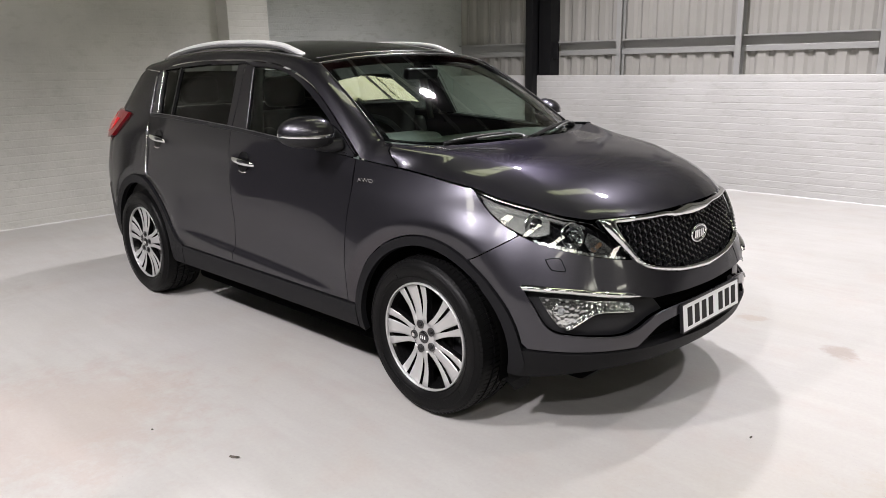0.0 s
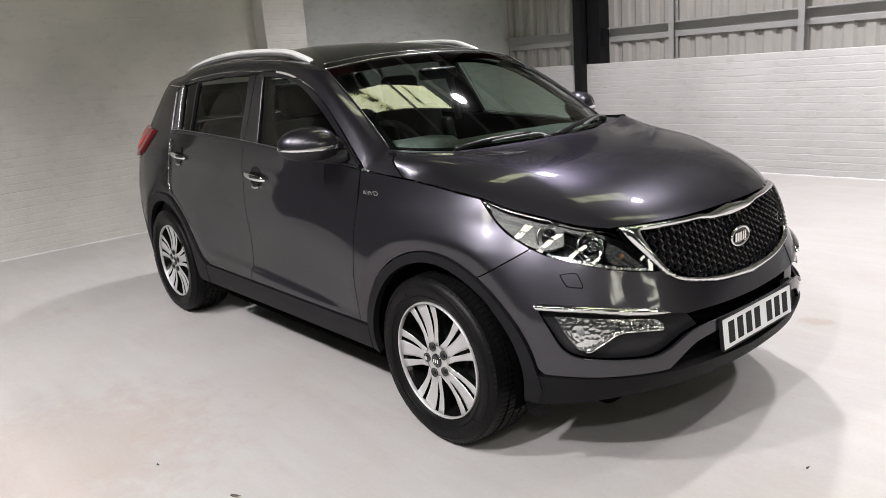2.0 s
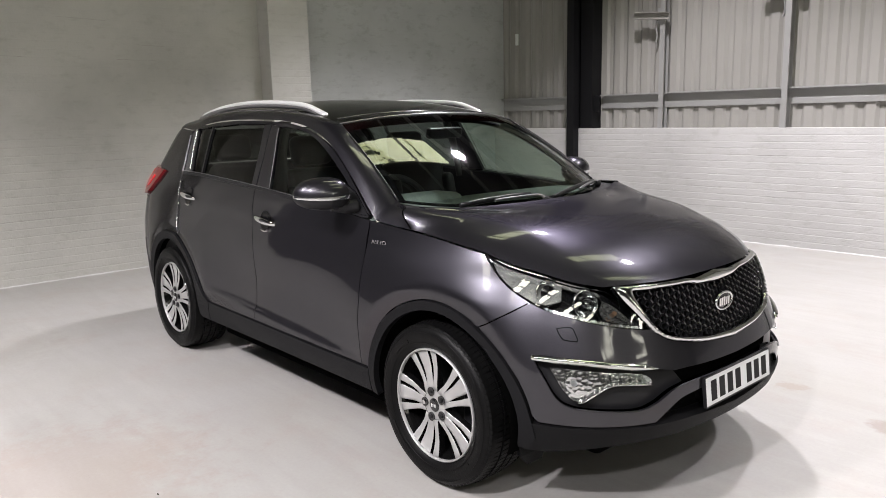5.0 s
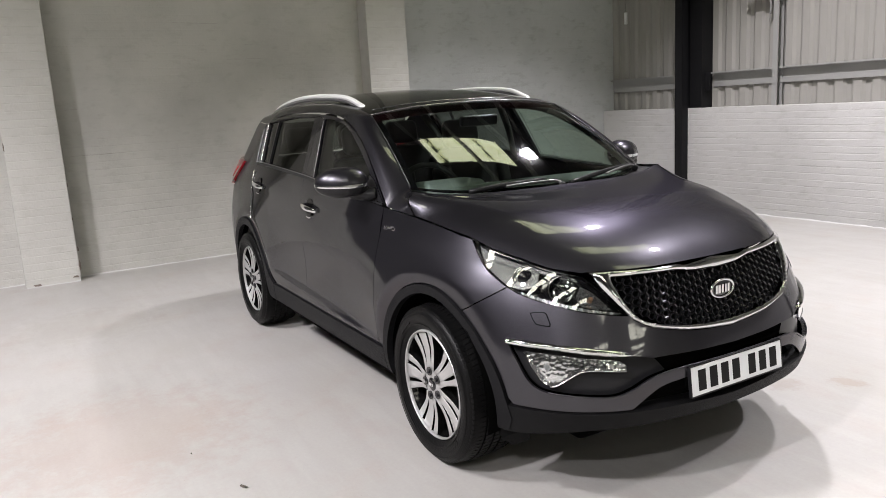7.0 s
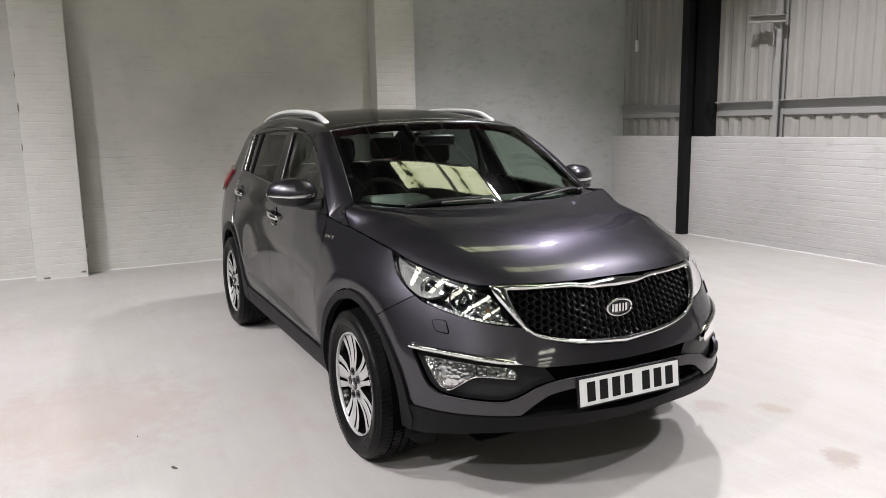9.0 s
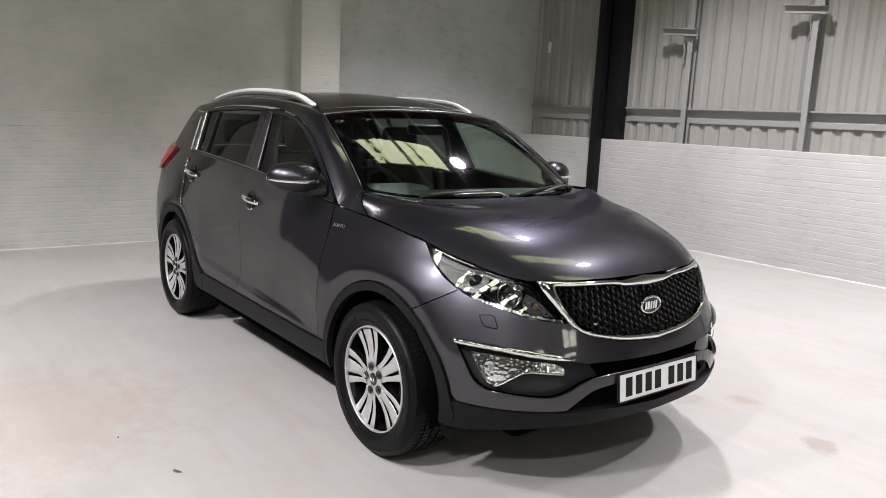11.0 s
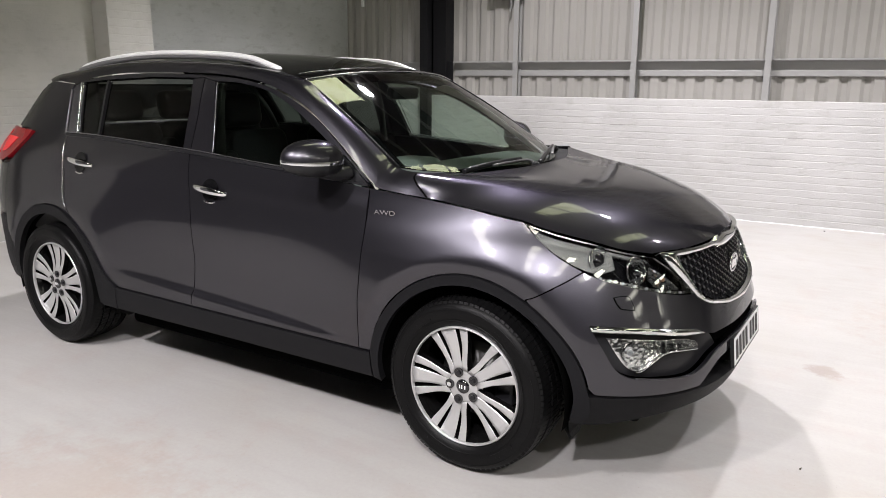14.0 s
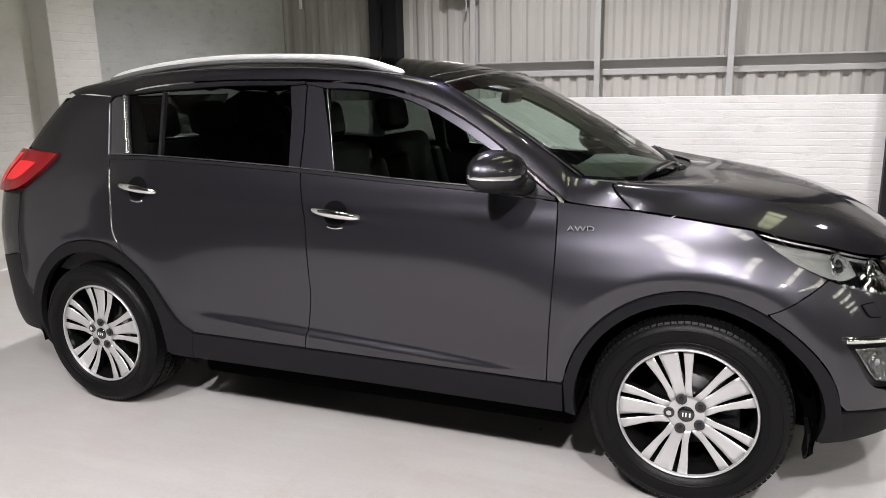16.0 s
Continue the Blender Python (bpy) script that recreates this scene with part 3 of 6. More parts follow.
# fenders, doors, quarter panels
FEND = curve(FGAP) + curve(SEAM)[0:] + curve(LAMP_BACK) + curve(BSEAM) + arc(1.32, 0.345, ARCH_O, 57, 171) + [(0.885, 0.40)]
panel("front_wing", FEND, PAINT, car, du=0.017, dz=0.014)
FDOOR = curve(BGAP) + [(-0.118, 1.127), (0.222, 1.101), (0.52, 1.083), (0.70, 1.068)] + curve(FGAP)[::-1]
panel("front_door", FDOOR, PAINT, car, lift=shoulder, dz=0.011)
RDOOR = curve(BGAP)[::-1] + [(-0.50, 0.411), (-0.76, 0.413)] + curve([(-0.76, 0.413), (-0.835, 0.455), (-0.90, 0.53), (-0.98, 0.64), (-1.10, 0.735)]) + curve(RGAP) + [(-0.913, 1.163), (-0.265, 1.132)]
rdoors = panel("rear_door", RDOOR, PAINT, car, lift=shoulder, dz=0.011)
QUART = curve(RGAP)[::-1] + curve([(-1.10, 0.735), (-1.2, 0.785), (-1.3, 0.797)]) + arc(-1.32, 0.345, 0.452, 90, 165) + [(-1.80, 0.60), (-1.80, 0.98), (-1.69, 1.077), (-1.585, 1.178)] + [(-1.80, 1.19), (-1.95, 1.20), (-1.93, 1.30), (-1.87, 1.40), (-1.72, 1.446), (-1.55, 1.452)] + [(-1.40, 1.445), (-1.29, 1.438)] + [(-1.305, 1.40), (-1.26, 1.27)]
panel("quarter_panel", QUART, PAINT, car, du=0.02, dz=0.018)
# rear bumper, tailgate, tail lamps
RB = [(-1.80, 0.60)] + arc(-1.32, 0.345, 0.452, 160, 205, 10) + [(-1.80, 0.30), (REAR, 0.30), (REAR, 0.66), (-1.98, 0.66), (-1.80, 0.70)]
panel("rear_bumper", RB, PLASTIC2, car, "black plastic rear bumper")
TG = [(-1.80, 0.70), (-1.98, 0.66), (REAR, 0.66), (REAR, 1.17), (-2.02, 1.17), (-2.02, 0.985), (-1.80, 0.985)]
panel("tailgate", TG, PAINT, car)
TGG = [(-2.02, 1.19), (REAR, 1.19), (REAR, 1.44), (-1.86, 1.44), (-1.90, 1.30)]
panel("rear_window", TGG, PRIVACY, car, off=-0.006)
TAIL = curve([(-1.585, 1.176), (-1.75, 1.182), (-1.9, 1.188), (-2.02, 1.185)]) + [(-2.02, 0.99)] + curve([(-2.0, 0.985), (-1.9, 0.992), (-1.80, 1.01), (-1.69, 1.077), (-1.585, 1.176)])
tails = panel("tail_lamp", TAIL, REDLENS, car, "dark red tail lamp with bright inserts", off=0.018, thick=0.04)
panel("lamp_back", TAIL, CABIN, car, off=-0.014, thick=0.0, gap=-0.012)
TAIL_A = curve([(-1.90, 1.165), (-1.945, 1.16), (-1.97, 1.10), (-1.985, 1.03)]) + curve([(-1.945, 1.03), (-1.93, 1.09), (-1.90, 1.165)])
TAIL_B = curve([(-1.735, 1.128), (-1.80, 1.132), (-1.885, 1.132)]) + curve([(-1.925, 1.05), (-1.87, 1.045), (-1.80, 1.068), (-1.735, 1.128)])
for tl, sd in zip(tails, (-1, 1)):
    for shape in (TAIL_A, TAIL_B):
        part("lamp_insert", sheet(shape, sd, off=0.0205, thick=0.002, gap=0.0), REDINSERT, tl)

# dark plastic round the wheels and along the sills
CLF = arc(1.32, 0.345, ARCH_O - 0.001, 172, 10, 30) + [(1.765, 0.34), (1.752, 0.285), (1.706, 0.285)] + arc(1.32, 0.345, ARCH_R, -6, 190, 34) + [(0.90, 0.29), (0.895, 0.40)]
panel("arch_moulding", CLF, PLASTIC2, car, "dark plastic wheel arch moulding", off=0.012, thick=0.03, dz=0.02, du=0.025)
CLR = curve([(-0.76, 0.412), (-0.835, 0.454), (-0.90, 0.529), (-0.98, 0.639), (-1.10, 0.734), (-1.2, 0.784), (-1.3, 0.796)]) + arc(-1.32, 0.345, 0.451, 92, 195) + [(-1.71, 0.24)] + arc(-1.32, 0.345, ARCH_R + 0.01, 192, -6, 34) + [(-0.90, 0.29), (-0.78, 0.29)]
panel("arch_moulding", CLR, PLASTIC2, car, "dark plastic wheel arch moulding", off=0.012, thick=0.03, dz=0.02, du=0.025)
SILL = [(0.893, 0.288), (0.893, 0.399), (0.832, 0.397), (0.2, 0.402), (-0.189, 0.406), (-0.77, 0.411), (-0.79, 0.29), (0.0, 0.292)]
panel("sill_moulding", SILL, PLASTIC2, car, "dark plastic sill moulding", off=0.010, thick=0.05)

# front bumper in one sweep, with its lip
FB = curve(BSEAM)[::-1] + curve(LAMP_LOW) + curve(GRILLE_LOW) + [(MID, 0.556), (2.40, 0.560), (2.254, 0.566), (2.20, 0.566)] + curve(STRIP_LOW) + curve(SURROUND) + [(2.35, 0.518), (MID, 0.518), (MID, 0.478), (2.32, 0.474)] + curve([(2.307, 0.473), (2.234, 0.461), (2.186, 0.432), (2.133, 0.385)]) + [(1.911, 0.391), (1.765, 0.397)] + arc(1.32, 0.345, ARCH_O, 10, 55, 10)
panel("front_bumper", FB, PAINT, car, thick=0.014)
# black sheets behind the bumper openings give the depth's shade as colour
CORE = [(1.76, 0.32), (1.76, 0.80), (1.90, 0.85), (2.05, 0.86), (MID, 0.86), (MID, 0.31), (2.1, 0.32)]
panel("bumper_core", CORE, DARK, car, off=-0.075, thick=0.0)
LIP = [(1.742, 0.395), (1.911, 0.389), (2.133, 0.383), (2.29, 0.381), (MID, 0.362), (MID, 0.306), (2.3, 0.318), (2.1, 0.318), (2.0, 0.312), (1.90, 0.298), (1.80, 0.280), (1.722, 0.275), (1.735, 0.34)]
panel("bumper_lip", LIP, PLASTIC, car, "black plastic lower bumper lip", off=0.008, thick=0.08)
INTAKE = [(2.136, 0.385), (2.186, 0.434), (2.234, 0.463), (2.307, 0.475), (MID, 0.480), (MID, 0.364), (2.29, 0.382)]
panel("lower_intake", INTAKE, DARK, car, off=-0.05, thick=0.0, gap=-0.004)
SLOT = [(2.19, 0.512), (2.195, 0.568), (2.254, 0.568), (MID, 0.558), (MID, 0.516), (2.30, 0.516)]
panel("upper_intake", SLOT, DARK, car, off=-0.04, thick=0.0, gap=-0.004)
RECESS = curve(SURROUND) + [(2.215, 0.565), (2.13, 0.584)] + curve(STRIP_LOW)
panel("fog_recess", RECESS, SATIN, car, off=-0.034, thick=0.0, gap=-0.003)
STRIP_A = curve([(1.755, 0.642), (1.773, 0.648), (1.903, 0.635), (2.02, 0.618), (2.099, 0.604), (2.132, 0.587)])
STRIP_B = curve([(2.132, 0.583), (2.05, 0.590), (1.903, 0.614), (1.79, 0.622), (1.76, 0.626)])
STRIP = STRIP_A + STRIP_B
panel("fog_lamp_strip", STRIP, CHROME, car, "chrome strip over fog lamp", off=0.004, thick=0.02, dz=0.005, du=0.02, gap=0.0, lift=ridged(STRIP_A, STRIP_B, 0.012))
FOG = curve([(1.806, 0.604), (1.832, 0.541), (1.862, 0.494), (1.885, 0.484)]) + curve([(1.903, 0.487), (1.943, 0.517), (1.979, 0.540), (2.02, 0.543), (2.112, 0.534)]) + curve([(2.118, 0.540), (2.111, 0.558), (2.079, 0.574), (1.96, 0.589), (1.86, 0.601)])
panel("fog_lamp_bowl", FOG, FACET, car, "silvered fog lamp bowl", off=-0.028, thick=0.0, gap=0.0)
panel("fog_lamp_lens", FOG, LENS, car, "clear fog lamp lens", off=-0.008, thick=0.02)

# headlamps
HEAD = curve(LAMP_TOP) + curve([(1.99, 0.860), (2.04, 0.822), (2.10, 0.765), (2.146, 0.717)]) + curve(LAMP_LOW)[::-1] + curve(LAMP_BACK)[::-1]
panel("headlamp_housing", HEAD, GLOSSBLACK, car, "black headlamp housing", off=-0.055, thick=0.0, gap=-0.003)
panel("headlamp_lens", HEAD, LENS, car, "clear headlamp lens", off=-0.002, thick=0.012)

# grille
RIM_OUT = curve([(MID, 0.868), (2.47, 0.862), (2.40, 0.858), (2.35, 0.864), (2.27, 0.865), (2.09, 0.868), (2.015, 0.869)]) + curve([(2.015, 0.869), (2.05, 0.822), (2.10, 0.765), (2.154, 0.704)]) + curve(GRILLE_LOW)
RIM_IN = curve([(MID, 0.828), (2.48, 0.830), (2.427, 0.833), (2.35, 0.845), (2.222, 0.848), (2.082, 0.850)]) + curve([(2.082, 0.850), (2.105, 0.80), (2.144, 0.738), (2.184, 0.695)]) + curve([(2.184, 0.695), (2.257, 0.672), (2.393, 0.651), (MID, 0.643)])
panel("grille_surround", RIM_OUT + RIM_IN[::-1], CHROME, car, "bright chrome grille surround", off=0.003, thick=0.03, gap=0.0, dz=0.006, du=0.012, lift=ridged(RIM_OUT, RIM_IN, 0.016))
# black sheet: the shade behind the grille net, as colour
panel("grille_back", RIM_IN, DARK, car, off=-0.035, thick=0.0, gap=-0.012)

# windows
FWTOP = [(-0.157, 1.456), (0.021, 1.447), (0.174, 1.421), (0.301, 1.378), (0.424, 1.318), (0.543, 1.250), (0.625, 1.198)]
FWIN = curve(FWTOP) + [(0.632, 1.185), (0.64, 1.087), (0.52, 1.096), (0.222, 1.113), (-0.058, 1.137)]
panel("front_door_glass", FWIN, SIDEGLASS, car, off=-0.012, thick=0.0, gap=-0.006)
RWIN = [(-0.96, 1.456), (-0.80, 1.466), (-0.644, 1.473), (-0.32, 1.470), (-0.291, 1.361), (-0.268, 1.145), (-0.577, 1.162), (-0.923, 1.175)]
panel("rear_door_glass", RWIN, PRIVACY, car, "dark tinted rear door glass", off=-0.012, thick=0.0, gap=-0.004)
QWIN = [(-1.195, 1.444), (-0.99, 1.458), (-0.948, 1.176), (-1.106, 1.184), (-1.15, 1.30)]
panel("quarter_glass", QWIN, PRIVACY, car, "dark tinted quarter glass", off=-0.012, thick=0.0, gap=-0.004)
FFR = curve(DOORTOP) + [(-0.25, 1.474), (-0.16, 1.458)] + curve(FWTOP) + [(0.632, 1.19), (0.70, 1.165), (0.835, 1.068)]
panel("front_door_frame", FFR, PAINT, car, off=-0.002, thick=0.02, gap=0.004)
SAIL = [(0.835, 1.066), (0.70, 1.163), (0.635, 1.188), (0.645, 1.084), (0.72, 1.078)]
panel("mirror_sail", SAIL, SATIN, car, "black mirror sail panel", off=-0.004, thick=0.02, gap=0.001)
BP1 = [(-0.208, 1.134), (-0.215, 1.30), (-0.235, 1.474), (-0.16, 1.460), (-0.105, 1.30), (-0.056, 1.138)]
panel("pillar_trim", BP1, PAINT, car, "dark satin door pillar trim", off=-0.003, thick=0.02, gap=0.001)
BP2 = [(-0.212, 1.134), (-0.219, 1.30), (-0.239, 1.474), (-0.318, 1.471), (-0.289, 1.361), (-0.266, 1.144)]
panel("pillar_trim", BP2, PAINT, car, "dark satin door pillar trim", off=-0.003, thick=0.02, gap=0.001)
RFR = curve(DOORTOP2) + [(-1.262, 1.438), (-1.195, 1.446), (-0.99, 1.460), (-0.80, 1.468), (-0.644, 1.475), (-0.32, 1.473), (-0.245, 1.474)]
panel("rear_door_frame", RFR, PAINT, car, off=-0.002, thick=0.02, gap=0.002)
CORNERTRIM = plain("gloss_grey_trim", (0.10, 0.10, 0.105), 0.16, 0.7)
DPL = [(-1.262, 1.436), (-1.305, 1.40), (-1.262, 1.27), (-1.231, 1.176), (-1.108, 1.183), (-1.152, 1.30), (-1.197, 1.443)]
panel("door_corner_trim", DPL, CORNERTRIM, car, "gloss grey trim behind quarter glass", off=-0.002, thick=0.02, gap=0.001)
MUL = [(-0.990, 1.458), (-0.972, 1.458), (-0.931, 1.176), (-0.948, 1.176)]
panel("window_divider", MUL, SATIN, car, off=0.0, thick=0.02, gap=0.001)
BSTR = [(-1.231, 1.163), (-0.913, 1.161), (-0.265, 1.130), (0.222, 1.099), (0.52, 1.082), (0.84, 1.056), (0.84, 1.066), (0.52, 1.097), (0.222, 1.114), (-0.265, 1.146), (-0.913, 1.176), (-1.231, 1.178)]
panel("belt_strip", BSTR, SATIN, car, "black belt line strip under windows", off=0.004, thick=0.02, gap=0.001, dz=0.01)

# pillar and cant rail between the doors and the roof
CANT_D = [(1.098, 1.031), (0.90, 1.052), (0.852, 1.080), (0.654, 1.224), (0.418, 1.368), (0.17, 1.451), (-0.09, 1.487), (-0.40, 1.499), (-0.80, 1.498), (-1.10, 1.476), (-1.27, 1.442), (-1.50, 1.452), (-1.68, 1.442)]
SCREEN_A, SCREEN_B = Vector((0.906, -0.696, 1.126)), Vector((0.345, -0.610, 1.466))
CANT_E = [(1.036, -0.757, 1.119)] + [tuple(SCREEN_A.lerp(SCREEN_B, k) + Vector((0.45, 0, 0.87)) * 0.012 * math.sin(math.pi * k)) for k in (0.0, 0.16, 0.42, 0.74, 1.0)] + [(0.05, -0.592, 1.523), (-0.30, -0.585, 1.550), (-0.75, -0.580, 1.558), (-1.10, -0.572, 1.545), (-1.40, -0.560, 1.515), (-1.57, -0.55, 1.486), (-1.70, -0.54, 1.450)]
D3 = curve([on(u, z) for u, z in CANT_D], 5)
E3 = curve(CANT_E, 5)
NC = len(D3) - 1


def cant(s, t, side=-1):
    i = min(int(round(s * NC)), NC)
    d, e = D3[i], E3[i]
    out = Vector((0.10, -0.55, 0.75)).normalized()
    p = d.lerp(e, t) + out * (0.006 + 0.014 * min(1.0, 4 * s)) * math.sin(math.pi * t)
    return Vector((p.x, p.y * -side, p.z))


for sd in (-1, 1):
    bm = net(lambda s, t: cant(s, t, sd), NC, 6, 0.0)
    part("roof_pillar_panel", bm, PAINT, car)


def edge_at(x):
    """Roof edge (y, z) at x, from the cant rail's upper line."""
    for a, b in zip(E3, E3[1:]):
        if a.x >= x >= b.x:
            k = (a.x - x) / max(1e-6, a.x - b.x)
            return a.lerp(b, k)
    return E3[0] if x > E3[0].x else E3[-1]


def roof(xa, xb, lift=0.0, bow_a=0.0, bow_b=0.0):
    def fn(s, t):
        k = 2 * s - 1
        x = xa + (xb - xa) * t
        e = edge_at(x)
        bow = (1 - k * k) * (bow_a * (1 - t) + bow_b * t)
        rise = 0.045 + 0.01 * t
        return Vector((x + bow, k * abs(e.y), e.z + rise * (1 - abs(k) ** 2.4) + lift - 0.10 * bow * (1 - t)))
    return fn


part("roof_glass", net(roof(0.335, -0.36, 0.0, 0.10, 0.0), 24, 16), ROOFGLASS, car, "black glass roof panel")
part("roof_glass", net(roof(-0.366, -0.98, 0.0), 24, 14), ROOFGLASS, car, "black glass roof panel")
part("roof_panel", net(roof(-0.986, -1.70, 0.0, 0.0, -0.10), 24, 16), PAINT, car)

# windscreen
WB, WT = curve([SCREEN_A, (1.055, -0.52, 1.100), (1.150, -0.25, 1.094), (1.185, 0, 1.094)], 8), curve([SCREEN_B, (0.405, -0.40, 1.493), (0.435, -0.2, 1.504), (0.445, 0, 1.508)], 8)


def screen(s, t, off=0.0):
    k = 2 * s - 1
    i = min(int(round((1 - abs(k)) * 24)), 24)
    p = WB[i].lerp(WT[i], t)
    p = p + Vector((0.45, 0, 0.87)) * (0.012 * math.sin(math.pi * t) + off)
    return Vector((p.x, p.y * (1 if k < 0 else -1), p.z))


part("windscreen", net(screen, 48, 16), WINDSCREEN, car, "clear green-tinted windscreen")

# bonnet
HEDGE = curve([on(u, z) for u, z in ((1.104, 1.032), (1.17, 1.024), (1.25, 1.013), (1.40, 0.994), (1.533, 0.976), (1.643, 0.947), (1.775, 0.918), (1.88, 0.889), (1.985, 0.870))], 4)
HREAR = curve([HEDGE[0], (1.036, -0.757, 1.111), (1.125, -0.52, 1.099), (1.215, -0.26, 1.103), (1.24, 0, 1.106)], 8)
HFRONT = curve([HEDGE[-1]] + [on(u, 0.872, 0.0) for u in (2.10, 2.2, 2.32, 2.44, MID)], 6)


def pick(L, k):
    f = k * (len(L) - 1)
    i = min(int(f), len(L) - 2)
    return L[i].lerp(L[i + 1], f - i)


def bonnet(s, t):
    """Half by half: the side edge carried to the middle, blended with the rear and front edges, crowned, with one crease near the edge."""
    k = 2 * s - 1
    m = abs(k)
    a = 1 - m
    rear, front = pick(HREAR, a), pick(HFRONT, a)
    # the steep corner by the pillar fades into a rounded shoulder a hand's width forward
    e = HREAR[0]
    soft = Vector((e.x + (1.24 - e.x) * (1 - m ** 1.6), e.y * m, e.z + (1.114 - e.z) * (1 - m ** 7.5)))
    f = min(1.0, t / 0.32)
    rear = rear.lerp(soft, f * f * (3 - 2 * f))
    side = pick(HEDGE, t)
    r0, f0 = HREAR[0], HFRONT[0]
    p = rear.lerp(front, t) + (side - r0.lerp(f0, t)) * m ** 1.5
    crown = (1 - m ** 2.4) * 0.066 * math.sin(math.pi * t ** 1.5) + 0.012 * (1 - m ** 4) * max(0.0, t - 0.55) / 0.45 * (1 - max(0.0, (t - 0.86) / 0.14) ** 2.2)
    qc = 0.03 + 0.20 * math.sin(math.pi * min(1.0, 0.12 + 0.86 * t))
    d = (a - qc) / qc if a < qc else (a - qc) / 0.45
    crease = 0.010 * max(0.0, 1 - abs(d)) ** 1.25 * math.sin(math.pi * min(1.0, 0.10 + 0.88 * t)) ** 0.7
    return Vector((p.x, p.y * (1 if k < 0 else -1), p.z + crown + crease))


part("bonnet", net(bonnet, 96, 56, 0.0), PAINT, car)

# shut line between the pillar and the bonnet's corner, its shade drawn as a black bar
for sd in (-1, 1):
    bm = bmesh.new()
    tube(bm, [Vector((p.x - 0.003, p.y * -sd, p.z + 0.0012)) for p in HREAR[:9]], 0.0045, 0.003, seg=6)
    part("bonnet_joint", bm, DARK, car)

# ---- wheels ----
WHEEL_R, RIM_R = 0.343, 0.236
SPOKEBLACK = plain("black_wheel_paint", (0.004, 0.004, 0.004), 0.14, spec=0.4)


def spoke_face(edges, y0, y1):
    """A spoke: edges is a list of (radius, angle from, angle to), machined in front, black at its flanks."""
    bm = bmesh.new()
    n = 5
    rows = []
    for r, a0, a1 in edges:
        row = []
        for i in range(n + 1):
            a = radians(a0 + (a1 - a0) * i / n)
            k = (r - 0.07) / 0.16
            row.append((Vector((r * math.cos(a), y0 - 0.010 * math.sin(math.pi * min(1, max(0, k))) * -1, r * math.sin(a)))))
        rows.append(row)
    top = [[bm.verts.new(p) for p in row] for row in rows]
    for i in range(len(rows) - 1):
        for j in range(n):
            f = bm.faces.new((top[i][j], top[i][j + 1], top[i + 1][j + 1], top[i + 1][j]))
            f.smooth = True
    loop = [top[i][0] for i in range(len(rows))] + top[-1][1:-1] + [top[i][n] for i in reversed(range(len(rows)))] + top[0][1:-1][::-1]
    low = [bm.verts.new((v.co.x, y1, v.co.z)) for v in loop]
    for i in range(len(loop)):
        k = (i + 1) % len(loop)
        f = bm.faces.new((loop[i], loop[k], low[k], low[i]))
        f.material_index = 1
    bmesh.ops.recalc_face_normals(bm, faces=bm.faces[:])
    return bm


